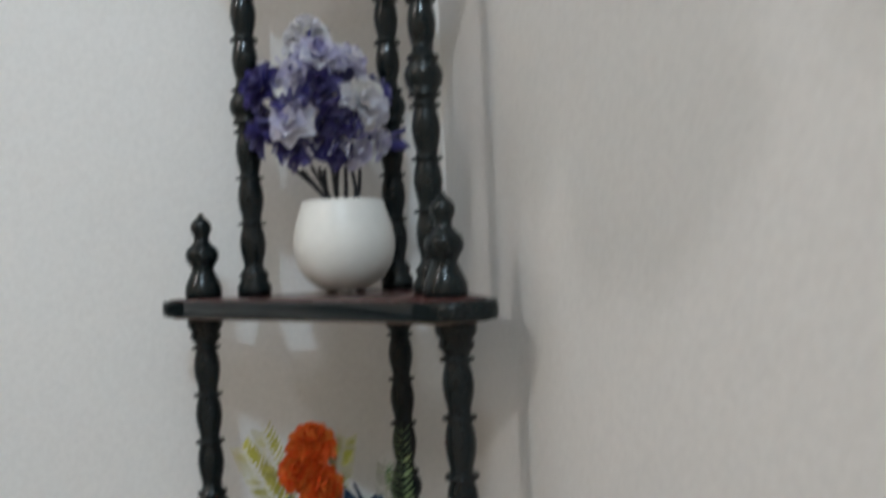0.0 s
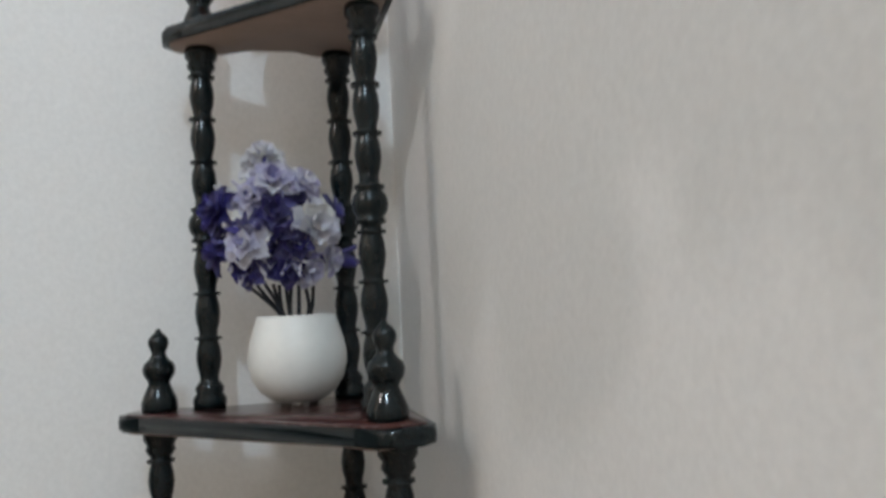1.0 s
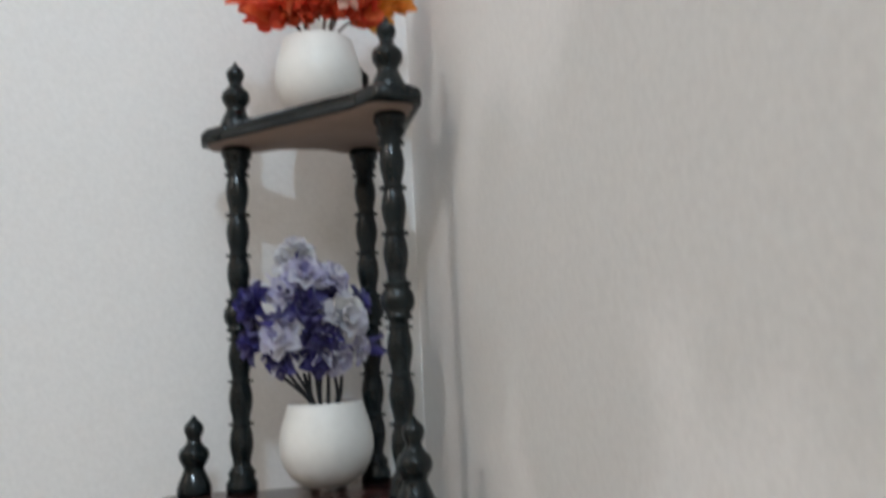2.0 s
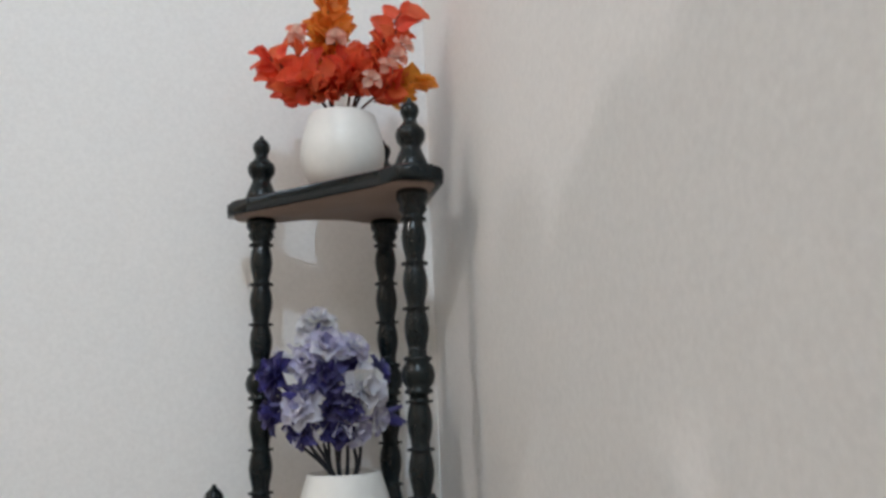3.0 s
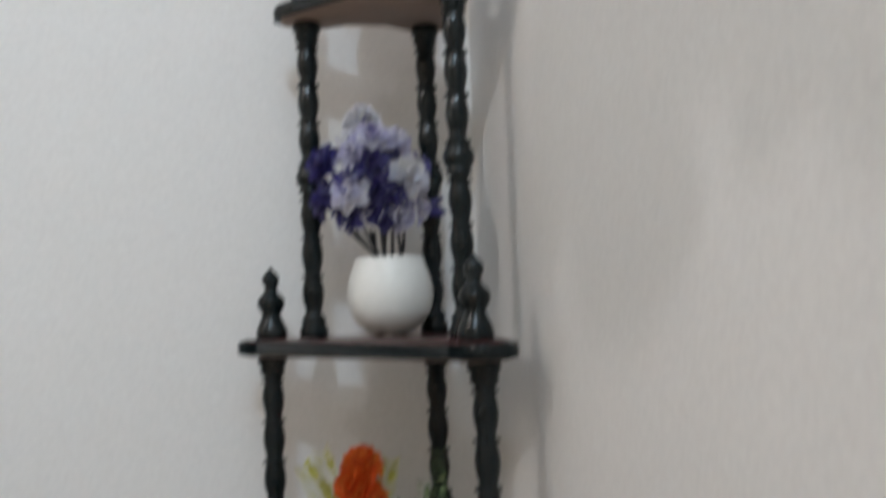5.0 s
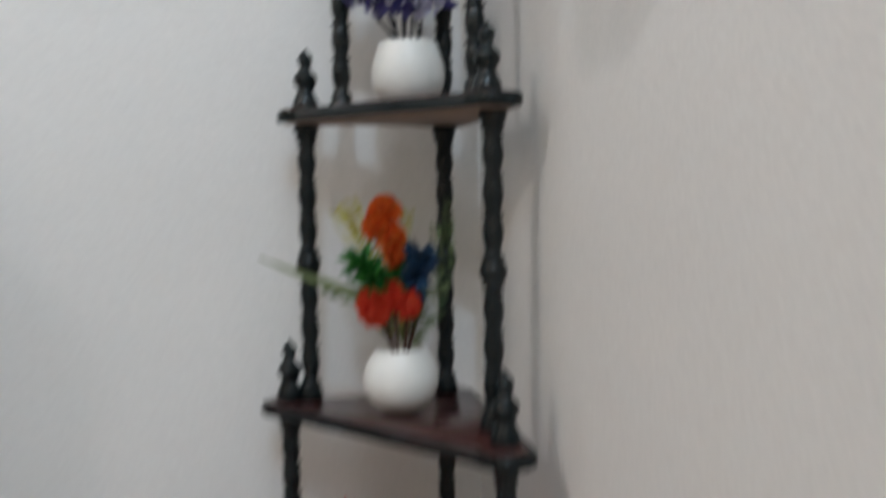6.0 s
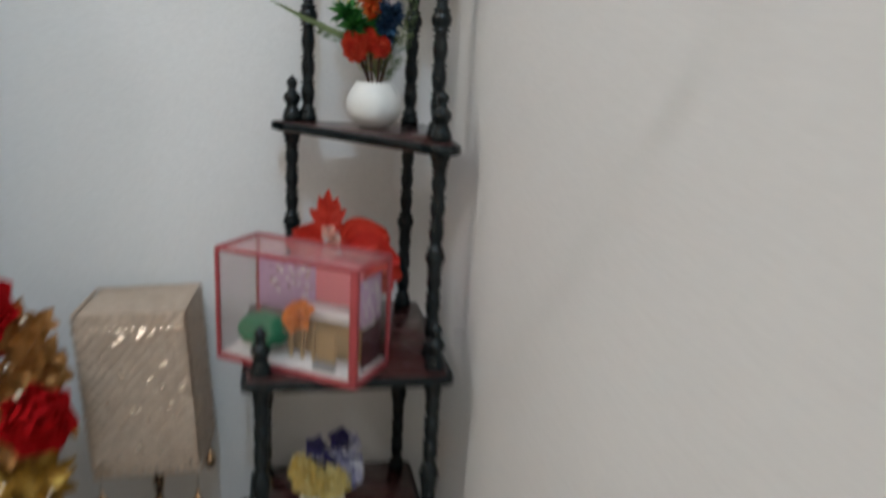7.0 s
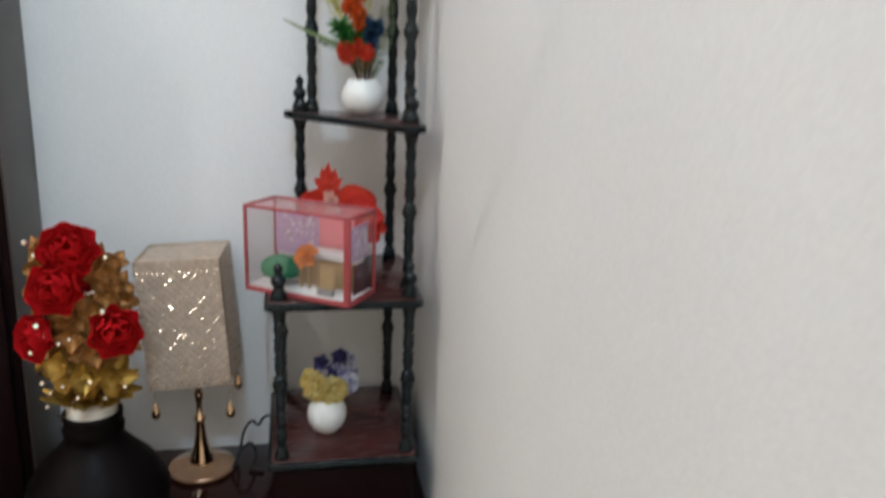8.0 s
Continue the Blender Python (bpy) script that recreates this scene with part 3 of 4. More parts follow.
blooms = [((cx - 0.004, -0.030, cz + 0.036), (0.1, -1, 0.55), LILAC, 0.017), ((cx - 0.010, -0.012, cz + 0.060), (-0.1, -0.7, 1), WHITEROSE, 0.014),
          ((cx - 0.024, -0.036, cz - 0.010), (-0.4, -1, 0.25), LILAC, 0.015), ((cx + 0.027, -0.034, cz + 0.002), (0.45, -1, 0.2), WHITEROSE, 0.019),
          ((cx - 0.046, -0.022, cz + 0.016), (-0.9, -0.7, 0.3), VIOLET, 0.016), ((cx + 0.021, -0.022, cz + 0.036), (0.7, -0.7, 0.6), LILAC, 0.013),
          ((cx + 0.006, -0.032, cz - 0.030), (0.2, -1, -0.3), VIOLET, 0.014), ((cx - 0.024, -0.026, cz - 0.030), (-0.6, -0.8, -0.2), VIOLET, 0.013),
          ((cx + 0.040, -0.014, cz - 0.022), (1, -0.5, 0), LILAC, 0.012), ((cx - 0.020, -0.030, cz + 0.024), (-0.5, -1, 0.5), LILAC, 0.013),
          ((cx - 0.014, -0.014, cz + 0.050), (-0.3, -0.8, 0.8), WHITEROSE, 0.013), ((cx + 0.012, -0.038, cz - 0.012), (0.2, -1, 0.0), VIOLET, 0.015),
          ((cx - 0.004, -0.036, cz + 0.012), (0.0, -1, 0.2), VIOLET, 0.016), ((cx - 0.046, -0.008, cz - 0.014), (-1, -0.3, 0.1), VIOLET, 0.015),
          ((cx + 0.044, 0.004, cz + 0.016), (1, 0.1, 0.3), VIOLET, 0.013), ((cx + 0.022, -0.026, cz - 0.032), (0.5, -0.8, -0.4), LILAC, 0.012)]
for p, d, m, r in blooms:
    rose("rose", m, t, p, d, r * 1.08, 3, 1.0, 4, {LILAC: "pale lilac rose", WHITEROSE: "white rose", VIOLET: "deep violet rose"}[m], 0.85, m is VIOLET)
stems(t, rim, [(cx + x, y, cz - 0.040) for x, y in ((-0.024, -0.012), (-0.017, 0.004), (-0.011, -0.016), (-0.005, -0.008), (0.0, 0.006), (0.004, -0.016), (0.009, -0.006), (0.014, -0.014), (0.019, -0.004), (0.026, 0.0))], STEM, 0.0019)

# mixed bright flowers with fern on the third board
random.seed(13)
t, rim = potted("mixed_flower_arrangement", "squat white ceramic pot of red, blue and green artificial flowers", (-0.064, -0.062, S[3]), [(r * 1.07, z * 1.06) for r, z in SQUATPOT], "squat white pot")
heads(t, "carnation", REDORANGE, [((-0.024, -0.008, 0.184), (-0.3, -1, 0.5)), ((-0.014, -0.002, 0.202), (0, -0.6, 1)), ((-0.008, -0.012, 0.172), (0.3, -1, 0.3)), ((-0.004, -0.010, 0.154), (0.4, -1, 0.2))], 0.015, 5, 1.25, "orange-red carnation", 5)
heads(t, "carnation", CORAL, [((-0.034, -0.024, 0.112), (-0.5, -1, 0.1)), ((-0.030, -0.026, 0.101), (-0.3, -1, -0.1)), ((-0.012, -0.026, 0.118), (0, -1, 0.3)), ((0.005, -0.026, 0.108), (0.4, -1, 0.1))], 0.015, 5, 1.2, "bright red carnation", 5)
for c, m, n in (((-0.040, -0.010, 0.146), GREEN, 46), ((-0.030, -0.016, 0.132), GREEN, 40), ((-0.010, -0.010, 0.130), GREEN, 30), ((0.018, -0.012, 0.148), TEAL, 46), ((0.014, -0.014, 0.132), TEAL, 40), ((0.010, -0.010, 0.120), TEAL, 24)):
    bm = bmesh.new()
    for _ in range(n):
        w = Vector((random.uniform(-1, 1), random.uniform(-1.2, 0.4), random.uniform(-0.7, 1))).normalized()
        petal(bm, aim(c, w, random.uniform(0, 6.28)) @ Matrix.Rotation(radians(90), 4, "X"), random.uniform(0.018, 0.025), 0.009, cup=0.3, curl=random.uniform(-0.1, 0.3), nu=3, nv=2)
    tagged(part("spiky_tuft", bm, m, t, "green spiky tuft" if m is GREEN else "dark blue spiky tuft"), kind="stuff")
for line, mt, lab in (([(0.004, 0, rim + 0.01), (0.030, -0.018, 0.10), (0.044, -0.020, 0.15), (0.046, -0.018, 0.205)], FERN, "green fern frond"),
                      ([(0.004, 0, rim + 0.01), (0.024, -0.014, 0.10), (0.034, -0.012, 0.14), (0.034, -0.010, 0.180)], FERN, "green fern frond"),
                      ([(-0.004, 0, rim + 0.02), (-0.028, -0.014, 0.112), (-0.056, -0.018, 0.118), (-0.074, -0.018, 0.124)], FERN, "long pale green frond"),
                      ([(0.0, 0.004, rim + 0.02), (-0.020, 0.004, 0.12), (-0.042, 0.008, 0.165), (-0.060, 0.012, 0.196)], LIME, "yellow-green sprig"),
                      ([(0.0, 0.004, rim + 0.02), (-0.016, 0.006, 0.12), (-0.034, 0.010, 0.170), (-0.046, 0.012, 0.206)], LIME, "yellow-green sprig"),
                      ([(0.0, 0.004, rim + 0.02), (-0.006, 0.006, 0.12), (0.000, 0.010, 0.165), (0.010, 0.012, 0.196)], LIME, "yellow-green sprig")):
    bm = bmesh.new()
    frond(bm, line, 34 if mt is not LIME else 30, 0.020 if lab[0] == "g" else 0.025 if mt is LIME else 0.018, 0.0042 if mt is not LIME else 0.0056)
    tagged(part("frond", bm, mt, t, lab), kind="stuff")
bm = bmesh.new()
petal(bm, facing((-0.030, -0.018, 0.112), (-0.92, -0.06, 0.36), (0, -1, 0.25)), 0.115, 0.0085, cup=0.3, curl=-0.10, point=0.5, nu=12, nv=4)
part("blade_leaf", bm, FERN, t, "long narrow pale green leaf")
stems(t, rim, [(-0.028, -0.014, 0.10), (-0.016, 0, 0.14), (0.004, -0.014, 0.10), (0.016, -0.006, 0.12), (-0.034, -0.004, 0.12), (-0.008, -0.016, 0.10), (0.026, -0.010, 0.12)], BROWNSTEM, 0.0018)

# scarlet leaf plant behind the toy box
random.seed(14)
t, rim = potted("scarlet_leaf_plant", "scarlet broad-leaved artificial plant in a small white pot", (-0.105, -0.062, S[4]), ROUNDPOT, "plain white pot", 0.85)
fans = [((-0.020, -0.006, 0.142), (0.0, -0.2, 1), 0.050, 0.017), ((-0.020, -0.008, 0.152), (-0.35, -0.2, 1), 0.034, 0.012), ((-0.020, -0.008, 0.152), (0.4, -0.2, 1), 0.034, 0.012),
        ((-0.020, -0.006, 0.134), (-0.9, -0.2, 0.55), 0.026, 0.012), ((-0.020, -0.006, 0.134), (0.9, -0.2, 0.55), 0.026, 0.012), ((-0.022, -0.004, 0.146), (-0.8, -0.2, 0.8), 0.030, 0.016), ((-0.018, -0.004, 0.146), (0.8, -0.2, 0.8), 0.030, 0.016),
        ((-0.020, -0.010, 0.160), (-0.7, -0.2, 0.9), 0.022, 0.012), ((-0.018, -0.010, 0.160), (0.7, -0.2, 0.9), 0.022, 0.012),
        ((-0.026, -0.004, 0.118), (-1, -0.2, 0.15), 0.050, 0.036), ((-0.030, -0.010, 0.112), (-1, -0.3, -0.2), 0.044, 0.034), ((-0.028, -0.002, 0.124), (-1, -0.1, 0.4), 0.040, 0.028),
        ((-0.006, -0.004, 0.122), (1, -0.15, 0.25), 0.066, 0.046), ((0.0, -0.010, 0.114), (1, -0.3, -0.15), 0.076, 0.050), ((0.012, -0.006, 0.112), (1, -0.3, -0.5), 0.074, 0.050),
        ((0.026, -0.012, 0.100), (0.8, -0.3, -0.8), 0.056, 0.042), ((0.002, -0.002, 0.126), (0.9, -0.1, 0.05), 0.060, 0.044), ((-0.010, -0.014, 0.108), (0.3, -0.4, -1), 0.044, 0.036)]
for i, (p, d, L, wd) in enumerate(fans):
    bm = bmesh.new()
    petal(bm, facing((p[0], p[1] - 0.0015 * i, p[2]), d, (random.uniform(-0.35, 0.35), -1, random.uniform(0.0, 0.7))), L * 1.06, wd * 1.25, cup=0.4, curl=0.12, point=0.8, nu=8, nv=6)
    part("leaf", bm, RED, t)
for p in ((-0.016, -0.034, 0.116), (-0.012, -0.036, 0.128), (-0.018, -0.034, 0.104), (-0.020, -0.034, 0.140)):
    rose("blossom", PEACH, t, p, (0, -1, 0.4), 0.010, 2, 1.0, 3, "pale peach blossom")
stems(t, rim, [(-0.018, -0.004, 0.120), (-0.030, 0, 0.105), (0.004, 0, 0.115), (0.006, -0.006, 0.105)], BROWNSTEM, 0.002)

# yellow and violet blossoms on the lowest board
random.seed(15)
t, rim = potted("yellow_flower_arrangement", "round white ceramic pot of yellow and violet artificial flowers", (-0.132, -0.156, S[5]), BALLPOT, "round white pot")
heads(t, "yellow_blossom", YELLOW, [((-0.022, -0.016, 0.096), (-0.5, -1, 0.3)), ((0.012, -0.020, 0.088), (0.4, -1, 0.3)), ((-0.006, -0.018, 0.086), (0, -1, 0.1)),
                                   ((-0.028, -0.008, 0.082), (-0.8, -0.7, 0)), ((0.024, -0.012, 0.084), (0.8, -0.7, 0.1)), ((-0.030, -0.004, 0.106), (-0.6, -0.6, 0.7))], 0.022, 3, 1.0, "soft yellow blossom")
heads(t, "violet_blossom", LILAC, [((0.030, 0.004, 0.122), (0.3, -0.8, 0.6)), ((0.042, 0.000, 0.104), (0.8, -0.7, 0.2)), ((0.038, 0.008, 0.134), (0.3, -0.5, 0.9)), ((0.044, -0.002, 0.086), (0.9, -0.6, -0.2))], 0.018, 3, 1.0, "lilac blossom")
heads(t, "violet_blossom", VIOLET, [((-0.010, 0.006, 0.130), (-0.3, -0.7, 0.7)), ((0.014, 0.004, 0.116), (0, -0.8, 0.6)), ((0.024, 0.006, 0.140), (0, -0.6, 0.9))], 0.015, 3, 0.9, "dark violet blossom")
stems(t, rim, [(-0.022, -0.010, 0.085), (0.012, -0.012, 0.08), (0.030, 0.004, 0.11), (-0.010, 0.006, 0.12), (0.020, 0.005, 0.12)], STEM, 0.0014)

# ---------------------------------------------------------------- miniature room in a clear case
BW, BD, BH = 0.197, 0.088, 0.145
case = thing("miniature_room_case", "red-framed clear case with a toy house scene inside", "display case", place=(-0.267, -0.1856, S[4]), rz=-34.2)
part("base", block(0, BW, 0, BD, 0, 0.007, 0.0015), REDFRAME, case, "red plastic base")
part("floor_card", block(0.004, BW - 0.004, 0.004, BD - 0.004, 0.0072, 0.0095), SNOW, case, "white textured floor card")
f = 0.0048
for x in (0, BW - f):
    for y in (0, BD - f):
        # Front right bar widened to stand in for pink refracted at the pane edge.
        g = 0.005 if x and not y else 0.0
        part("frame_bar", block(x - g, x + f, y, y + f + g * 0.5, 0.0072, BH - f - 0.0002, 0.0006), REDFRAME, case)
for y in (0, BD - f):
    part("frame_bar", block(0, BW, y, y + f, BH - f, BH, 0.0006), REDFRAME, case)
for x in (0, BW - f):
    part("frame_bar", block(x, x + f, f, BD - f, BH - f, BH, 0.0006), REDFRAME, case)
for a in ((f, BW - f, 0.001, 0.002, 0.0075, BH - f), (f, BW - f, BD - 0.002, BD - 0.001, 0.0075, BH - f), (0.001, 0.002, f, BD - f, 0.0075, BH - f),
          (BW - 0.002, BW - 0.001, f, BD - f, 0.0075, BH - f), (f, BW - f, f, BD - f, BH - 0.003, BH - 0.002)):
    lid = a[4] > 0.1
    pane = part("pane", block(*a), PINKACRYLIC if lid else ACRYLIC, case, "pink tinted clear lid" if lid else "clear acrylic pane", smooth=False)
    pane.visible_shadow = False
part("backdrop_panel", block(0.010, 0.098, BD - 0.012, BD - 0.010, 0.058, BH - 0.016, 0.0004), MAUVE, case, "mauve patterned panel")
part("backdrop_panel", block(0.0985, 0.165, BD - 0.016, BD - 0.014, 0.0785, BH - 0.010, 0.0004), PINK, case, "pink panel")
part("side_screen", block(BW - 0.0095, BW - 0.0080, 0.022, BD - 0.012, 0.074, BH - 0.014, 0.0004), MAUVE, case, "mauve side panel with white sprigs")
part("loft_bed", block(0.080, BW - 0.012, 0.044, BD - 0.016, 0.064, 0.078, 0.003), SNOW, case, "white quilted loft")
part("loft_wall", block(0.070, BW - 0.012, 0.050, BD - 0.020, 0.0167, 0.0638, 0.001), TOYWOOD, case, "brown wooden back wall")
part("side_wall", block(BW - 0.0118, BW - 0.0095, 0.034, BD - 0.010, 0.0167, 0.066, 0.0005), TOYDARK, case, "dark maroon side wall")
for x in (0.078, 0.094, 0.110):
    part("porch_post", block(x, x + 0.004, 0.030, 0.034, 0.0167, 0.066, 0.0006), TOYWOOD, case)
part("door_panel", block(0.124, 0.150, 0.018, 0.021, 0.024, 0.062, 0.0006), TOYWOOD, case, "tan panel door")
part("step", block(0.124, 0.152, 0.008, 0.0178, 0.0167, 0.026, 0.001), TOYGREY, case, "grey card step")
bm = bmesh.new()
bmesh.ops.create_icosphere(bm, subdivisions=3, radius=1, matrix=Matrix.Translation((0.042, 0.028, 0.044)) @ Matrix.Diagonal((0.035, 0.025, 0.024, 1)))
random.seed(3)
for v in bm.verts:
    v.co += Vector([random.uniform(-0.0008, 0.0008) for _ in range(3)])
    v.co.z = max(v.co.z, 0.032)
tree = part("toy_tree", bm, TOYGREEN, case, "green felt domed tree")
part("toy_trunk", lathe([(0.004, 0.0), (0.003, 0.009), (0.004, 0.0152)], 10), TOYWOOD, tree).matrix_basis = pose(0.042, 0.028, 0.0168)
rose("toy_flower", TOYORANGE, case, (0.092, 0.026, 0.074), (0, -0.9, 0.7), 0.019, 3, 1.0, 4, "orange felt flower")
random.seed(4)
bm = bmesh.new()
for _ in range(26):
    x = random.uniform(0.026, 0.092)
    gem(bm, (x, BD - 0.0135, random.uniform(0.086, BH - 0.016)), random.uniform(0.0012, 0.0028), 0.5)
tagged(part("bead_trim", bm, PEARL, case, "small glittering beads"), kind="stuff")
bm = bmesh.new()
for _ in range(34):
    c = Vector((BW - 0.0070, random.uniform(0.026, BD - 0.016), random.uniform(0.080, BH - 0.020)))
    petal(bm, facing(c, (0, random.uniform(-1, 1), random.uniform(-1, 1)), (1, 0, 0)), random.uniform(0.006, 0.011), 0.0045, cup=0.1, curl=0.0, nu=3, nv=2)
for _ in range(22):
    c = Vector((random.uniform(0.028, 0.090), BD - 0.0126, random.uniform(0.080, BH - 0.022)))
    petal(bm, facing(c, (random.uniform(-1, 1), 0, random.uniform(-1, 1)), (0, -1, 0)), random.uniform(0.006, 0.010), 0.0042, cup=0.1, curl=0.0, nu=3, nv=2)
tagged(part("sprig_pattern", bm, SNOW, case, "white printed sprigs"), kind="stuff")

for ob in case.children:
    if ob.name.split(".")[0] not in ("base", "floor_card", "frame_bar", "pane"):
        loose = ob.name.split(".")[0] in ("toy_tree", "toy_flower", "porch_post", "door_panel", "step")
        ob.matrix_basis = pose(0.009 if loose else 0, 0, -0.0070)

# ---------------------------------------------------------------- crystal table lamp
LX, LY = -0.370, -0.018
lamp = thing("table_lamp", "champagne crystal table lamp with a gilded stem, unlit", "lamp", place=(LX, LY, TABLE_Z), rz=-4)
part("foot_disc", lathe([(0.058, 0.0), (0.064, 0.002), (0.065, 0.006), (0.060, 0.010), (0.036, 0.013), (0.026, 0.016)], 40), SMOKED, lamp, "glossy amber gold disc")
part("stem", lathe([(0.024, 0.0145), (0.0235, 0.020), (0.0185, 0.034), (0.0135, 0.054), (0.0100, 0.078), (0.0085, 0.098), (0.0085, 0.104), (0.0115, 0.106),
                    (0.0115, 0.110), (0.0060, 0.114), (0.0055, 0.140), (0.0080, 0.150), (0.0085, 0.160), (0.0060, 0.168), (0.0150, 0.176), (0.0230, 0.184), (0.0230, 0.194)], 24), BRASS, lamp, "polished gold flared stem")
LEAN = pose(0, 0, 0.196) @ pose(0, 0, 0, 0, -3.6, 0) @ pose(0, 0, -0.196)     # the shade sits slightly askew
Z0, Z1, HX, HY = 0.200, 0.443, 0.075, 0.060
part("shade", slab([(-HX + 0.004, -HY + 0.004), (HX - 0.004, -HY + 0.004), (HX - 0.004, HY - 0.004), (-HX + 0.004, HY - 0.004)], Z0 + 0.004, Z1 - 0.004), SHADECLOTH, lamp, "beige inner shade", smooth=False).matrix_basis = LEAN
part("carrier", lathe([(0.023, 0.1942), (0.030, 0.196), (0.030, 0.2035)], 20), BRASS, lamp)
for z in (Z0, Z1):
    bm = bmesh.new()
    for a in ((-HX, HX, -HY, -HY + 0.003), (-HX, HX, HY - 0.003, HY), (-HX, -HX + 0.003, -HY + 0.003, HY - 0.003), (HX - 0.003, HX, -HY + 0.003, HY - 0.003)):
        box(bm, *a, z - 0.002, z + 0.002, 0.0005)
    part("shade_rim", bm, CRYSTAL, lamp, "thin champagne rim").matrix_basis = LEAN
random.seed(21)


def bead_face(width, height, to_world):
    """Rows of faceted crystals that lean on a diagonal lattice."""
    bm = bmesh.new()
    nx, nz = round(width / 0.0150), round(height / 0.0078)
    for j in range(nz):
        for i in range(nx):
            u = (i + 0.5 + 0.5 * (j % 2) - 0.25) / nx * (width - 0.008) - (width - 0.008) / 2
            v = (j + 0.5) / nz * height
            r = 0.0062 * random.uniform(0.9, 1.08)
            m = to_world @ Matrix.Translation((u, random.uniform(-0.0006, 0.0006), v)) @ Euler((random.uniform(-0.07, 0.07), radians(45) + random.uniform(-0.1, 0.1), random.uniform(-0.07, 0.07))).to_matrix().to_4x4() @ Matrix.Diagonal((r * 1.3, 0.0011, r * 1.3, 1))
            vs = [bm.verts.new(m @ Vector(c)) for c in ((1, 0, 0), (0, 0, 1), (-1, 0, 0), (0, 0, -1), (0.36, -1, 0.36), (-0.36, -1, 0.36), (-0.36, -1, -0.36), (0.36, -1, -0.36))]
            bm.faces.new((vs[4], vs[5], vs[6], vs[7]))
            for q in ((1, 5, 4), (2, 6, 5), (3, 7, 6), (0, 4, 7)):
                bm.faces.new([vs[k] for k in q])
            for q in ((0, 1, 4), (1, 2, 5), (2, 3, 6), (3, 0, 7)):
                bm.faces.new([vs[k] for k in q])
    return bm


faces = [(2 * HX, Z1 - Z0 - 0.006, pose(0, -HY - 0.001, Z0 + 0.003)), (2 * HY, Z1 - Z0 - 0.006, pose(HX + 0.001, 0, Z0 + 0.003, 0, 0, 90)),
         (2 * HX, Z1 - Z0 - 0.006, pose(0, HY + 0.001, Z0 + 0.003, 0, 0, 180)), (2 * HY, Z1 - Z0 - 0.006, pose(-HX - 0.001, 0, Z0 + 0.003, 0, 0, -90)),
         (2 * HX - 0.006, 2 * HY - 0.008, pose(0, -HY + 0.004, Z1 - 0.002, -90, 0, 0))]
for wd, ht, m in faces:
    tagged(part("crystal_panel", bead_face(wd, ht, m), CRYSTAL, lamp, "panel of faceted champagne crystals", smooth=False), kind="stuff").matrix_basis = LEAN
# Pale studs added in diagonal streaks stand in for the crystals' glints.
sparks = bmesh.new()
for _ in range(46):
    u, v = random.uniform(-HX + 0.004, HX - 0.010), random.uniform(Z0 + 0.006, Z1 - 0.014)
    for q in range(random.choice((1, 1, 2, 3))):
        gem(sparks, (u + 0.0042 * q, -HY - 0.0030, v + 0.0034 * q), random.uniform(0.0016, 0.0032), 0.6)
    gem(sparks, (HX + 0.0030, random.uniform(-HY, HY), v), random.uniform(0.0010, 0.0020), 0.9)
for u in range(16):
    for zz in (Z0 + 0.006, Z0 + 0.014, Z1 - 0.022):
        gem(sparks, (-HX + 0.005 + u * 0.0093, -HY - 0.0026, zz + random.uniform(-0.001, 0.001)), random.uniform(0.0012, 0.0022), 0.6)
tagged(part("crystal_studs", sparks, PEARL, lamp, "pale studs standing in for crystal glints, with rim rows", smooth=False), kind="stuff").matrix_basis = LEAN
for x in (-HX + 0.008, HX - 0.008):
    for y in (-HY + 0.004, HY - 0.004):
        dz = 0.0 if y < 0 else 0.006
        d = part("pendant", lathe([(0.0012, 0.0), (0.0060, 0.003), (0.0088, 0.009), (0.0085, 0.015), (0.0055, 0.024), (0.0022, 0.032), (0.0008, 0.038)], 16), BRASS, lamp, "gold teardrop pendant")
        d.matrix_basis = pose(x, y, 0.134 + dz)
        part("pendant_wire", tube([(0, 0, 0.037), (0, 0, 0.048), (0, 0, 0.0605 - dz)], 0.0006, 5), BRASS, d)

cord = thing("power_cable", "black lamp cable looped on the table", "cable", place=(0, 0, 0))
part("lead", tube([(-0.318, 0.000, 0.566), (-0.300, 0.012, 0.572), (-0.292, 0.020, 0.610), (-0.276, 0.026, 0.632), (-0.262, 0.024, 0.624), (-0.252, 0.022, 0.640), (-0.238, 0.020, 0.644), (-0.226, 0.016, 0.620), (-0.222, 0.006, 0.586), (-0.226, -0.02, 0.564)], 0.0028, 8), CABLE, cord)
part("lead", tube([(-0.312, -0.040, 0.563), (-0.290, -0.020, 0.598), (-0.274, -0.012, 0.602), (-0.266, -0.016, 0.575), (-0.276, -0.04, 0.563), (-0.25, -0.05, 0.563)], 0.0028, 8), CABLE, cord)

# ---------------------------------------------------------------- dark vase with red velvet roses
random.seed(31)
VX, VY = -0.520, -0.185
vase = thing("flower_vase", "dark brown ceramic vase of red velvet roses and gold leaves", "vase", place=(VX, VY, TABLE_Z))
part("body", lathe([(0.070, 0.0), (0.078, 0.003), (0.095, 0.020), (0.112, 0.045), (0.117, 0.068), (0.110, 0.092), (0.092, 0.118), (0.068, 0.143), (0.051, 0.163), (0.0455, 0.174),
                    (0.0480, 0.182), (0.0490, 0.190), (0.0455, 0.198), (0.0470, 0.208), (0.0475, 0.215), (0.0440, 0.218), (0.0415, 0.214), (0.0400, 0.200), (0.0, 0.199)], 36, False), DARKCERAMIC, vase)
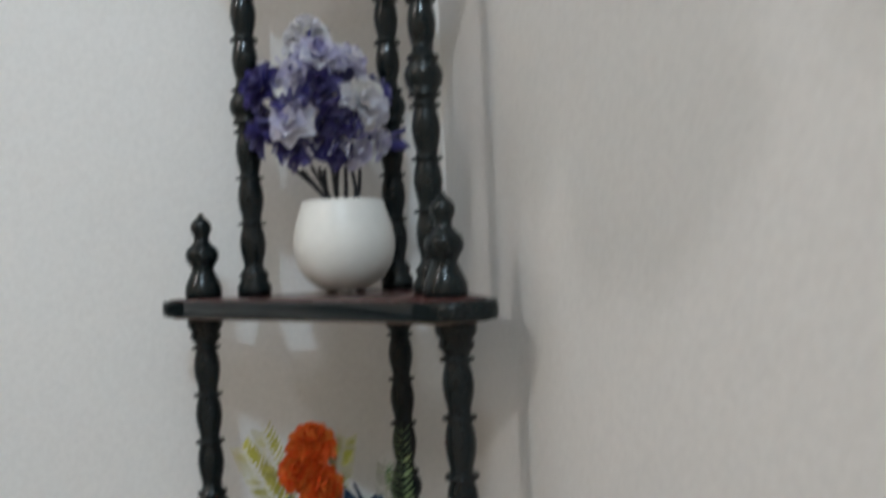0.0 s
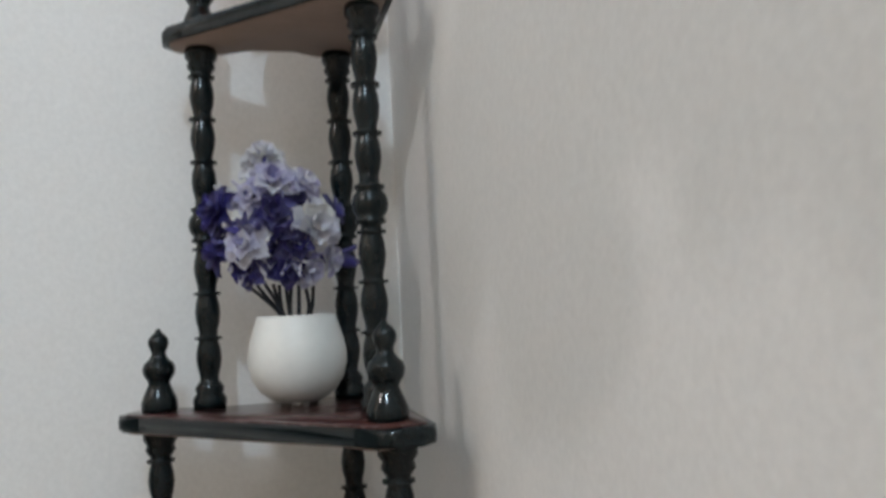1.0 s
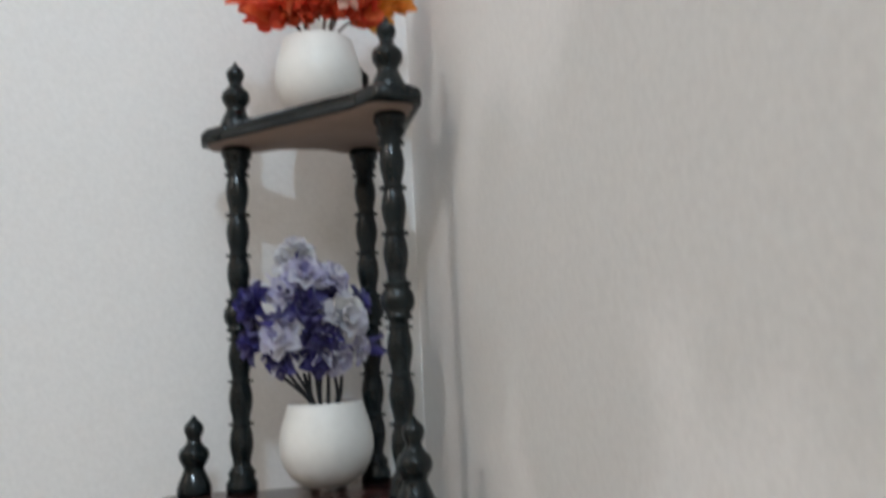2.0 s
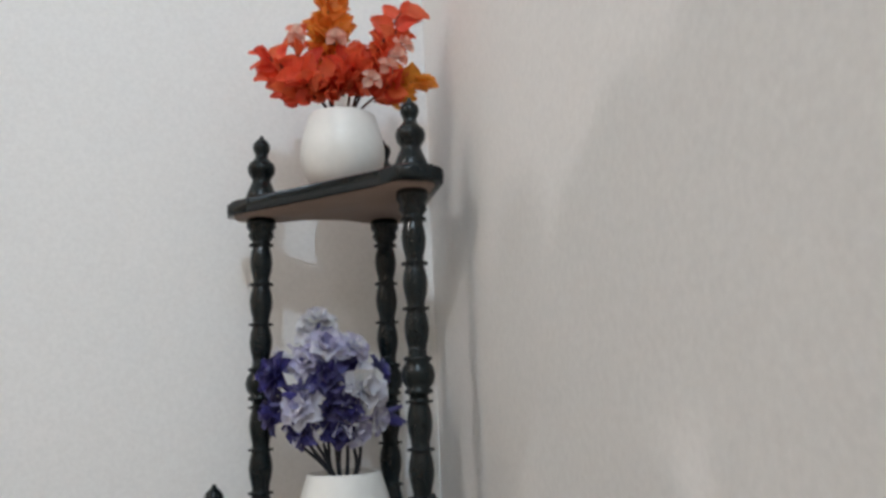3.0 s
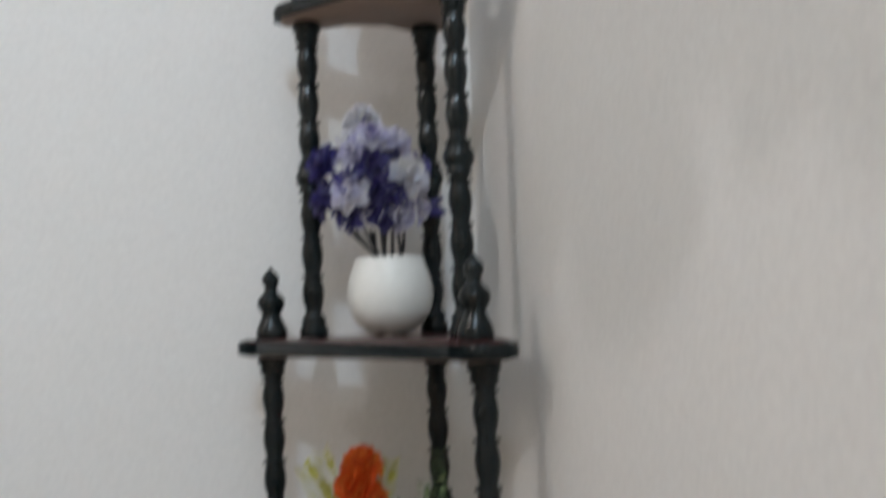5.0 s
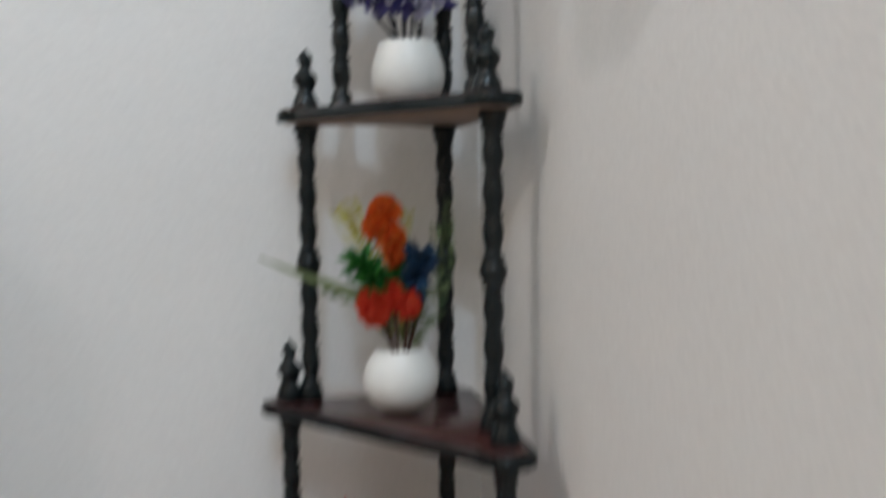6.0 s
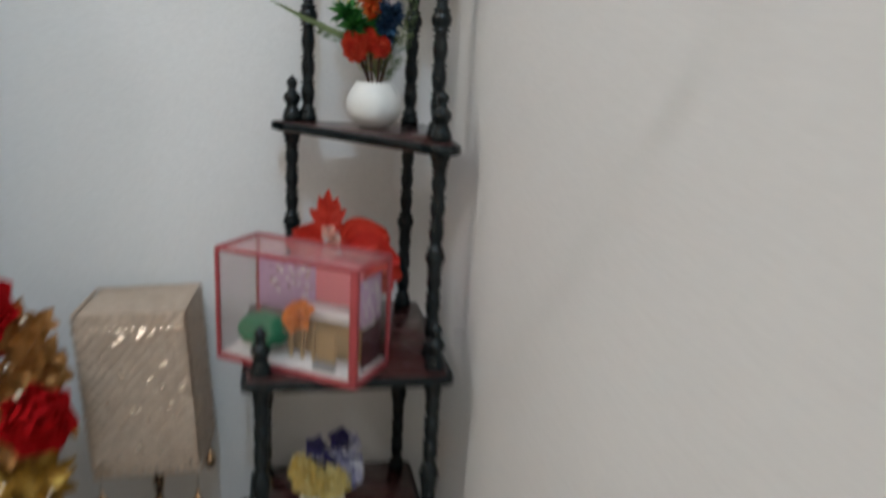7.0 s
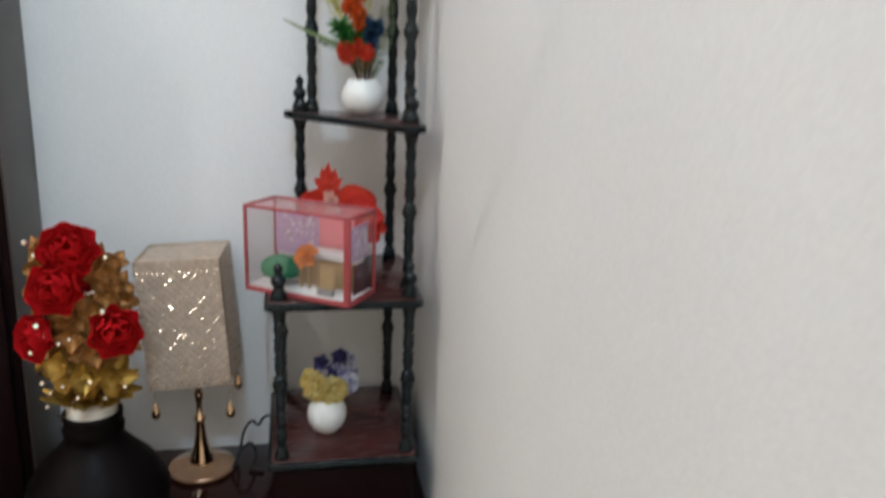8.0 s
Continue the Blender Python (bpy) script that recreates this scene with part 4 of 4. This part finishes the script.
part("foam_plug", lathe([(0.038, 0.2), (0.0400, 0.212), (0.0390, 0.232), (0.030, 0.237)], 24), FOAM, vase, "whitish foam plug")
skirt = part("gold_ruff", lathe([(0.016, 0.232), (0.020, 0.240), (0.020, 0.262), (0.012, 0.268)], 16), GOLD, vase, "gold foil leaves")
for i in range(46):
    a = random.uniform(0, 2 * math.pi)
    d = Vector((math.cos(a), math.sin(a), random.uniform(-0.25, 0.35)))
    piece("gold_leaf", skirt, GOLD, aim((0.012 * math.cos(a), 0.012 * math.sin(a), random.uniform(0.240, 0.266)), d, random.uniform(-0.8, 0.8)) @ Matrix.Rotation(radians(90), 4, "X"), random.uniform(0.045, 0.072), 0.030, cup=0.4, curl=random.uniform(0.05, 0.3))
for p, d, r in (((-0.004, -0.034, 0.496), (0.12, -0.85, 0.62), 0.049), ((-0.018, -0.060, 0.448), (-0.15, -1, 0.30), 0.046), ((0.054, -0.050, 0.374), (0.45, -1, 0.25), 0.045),
                ((-0.052, -0.045, 0.366), (-0.6, -0.9, 0.25), 0.042), ((-0.02, 0.05, 0.42), (-0.3, 0.8, 0.5), 0.045)):
    rose("velvet_rose", VELVET, vase, p, d, r, 5, 0.62, 3, "deep red velvet rose", 1.3)
for p, r in (((0.042, -0.030, 0.460), 0.026), ((0.046, -0.034, 0.425), 0.030), ((0.026, -0.050, 0.400), 0.034), ((0.060, -0.020, 0.440), 0.022), ((0.000, -0.058, 0.370), 0.036),
             ((0.026, -0.060, 0.345), 0.036), ((-0.020, -0.062, 0.322), 0.036), ((0.012, -0.064, 0.305), 0.036), ((0.044, -0.05, 0.300), 0.034), ((-0.05, -0.03, 0.385), 0.030),
             ((-0.052, -0.01, 0.47), 0.030), ((-0.056, -0.02, 0.435), 0.030), ((-0.050, -0.014, 0.500), 0.022), ((0.030, -0.030, 0.482), 0.026), ((0.056, -0.02, 0.478), 0.020), ((0.066, -0.02, 0.415), 0.026), ((-0.010, -0.05, 0.400), 0.034), ((-0.03, -0.02, 0.34), 0.04), ((0.0, 0.03, 0.38), 0.040), ((0.04, 0.03, 0.33), 0.040), ((-0.045, 0.03, 0.31), 0.040)):
    rose("gold_flower", GOLD if p[2] < 0.325 else GOLDSOFT, vase, p, (p[0] * 6 + random.uniform(-0.3, 0.3), -1 if p[1] < 0 else 1, random.uniform(0.0, 0.6)), r, 2, 1.05, 4, "gold fabric flower", 0.8, p[2] >= 0.325)
for i, (x, z) in enumerate(((-0.072, 0.520), (-0.058, 0.500), (-0.078, 0.468), (-0.052, 0.470), (0.052, 0.495), (0.030, 0.440), (0.046, 0.415), (-0.078, 0.395), (-0.070, 0.378), (-0.074, 0.352),
                            (-0.020, 0.365), (-0.004, 0.372), (0.02, 0.30), (-0.02, 0.295), (-0.05, 0.285), (0.04, 0.272), (-0.064, 0.302), (0.0, 0.275), (0.07, 0.29), (-0.045, 0.262))):
    bm = bmesh.new()
    bmesh.ops.create_icosphere(bm, subdivisions=2, radius=random.uniform(0.0032, 0.0052))
    b = part("bead", bm, PEARL, vase, "shiny champagne bead")
    y = -0.075 if z < 0.44 else -0.055
    x = max(x, -0.060 + 0.011 * (i % 3))
    b.matrix_basis = pose(x, y, z)
    part("bead_wire", tube([(0, 0.003, 0), (-x * 0.4, 0.03, -0.03), (-x, -y, 0.30 - z)], 0.0007, 5), BRASS, b)
for p in ((-0.014, -0.020, 0.47), (-0.046, -0.04, 0.40), (0.066, -0.03, 0.31), (-0.068, -0.03, 0.30)):
    part("stem", tube([(p[0] * 0.2, 0, 0.225), (p[0] * 0.6, p[1] * 0.5, 0.27), p], 0.002, 6), BROWNSTEM, vase)

# ---------------------------------------------------------------- pale cloth heap at the table's front corner
noise.seed_set(5)
bm = bmesh.new()
N = 40
grid = []
for j in range(N + 1):
    row = []
    for i in range(N + 1):
        u, v = i / N * 2 - 1, j / N * 2 - 1
        d = min(math.hypot(u, v) / 1.05, 1.0)
        hgt = 0.165 * (1 - d ** 2.6)
        fold = noise.noise(Vector((u * 2.2, v * 2.2, 0.3))) * 0.030 + abs(noise.noise(Vector((u * 4 + v * 2, v * 3, 2.3)))) * 0.022
        row.append(bm.verts.new((u * 0.15, v * 0.085, max(0.002, hgt + fold * (1 - d)))))
    grid.append(row)
for a, b in zip(grid, grid[1:]):
    for i in range(N):
        bm.faces.new((a[i], a[i + 1], b[i + 1], b[i]))
low = [grid[0][i] for i in range(N)] + [grid[j][N] for j in range(N)] + [grid[N][i] for i in range(N, 0, -1)] + [grid[j][0] for j in range(N, 0, -1)]
bm.faces.new(low[::-1])
heap = tagged(part("folded_cloth", bm, CLOTH), "crumpled grey-white cloth lying on the table", "cloth")
heap.matrix_basis = pose(-0.610, -0.388, TABLE_Z, 0, 0, -8)
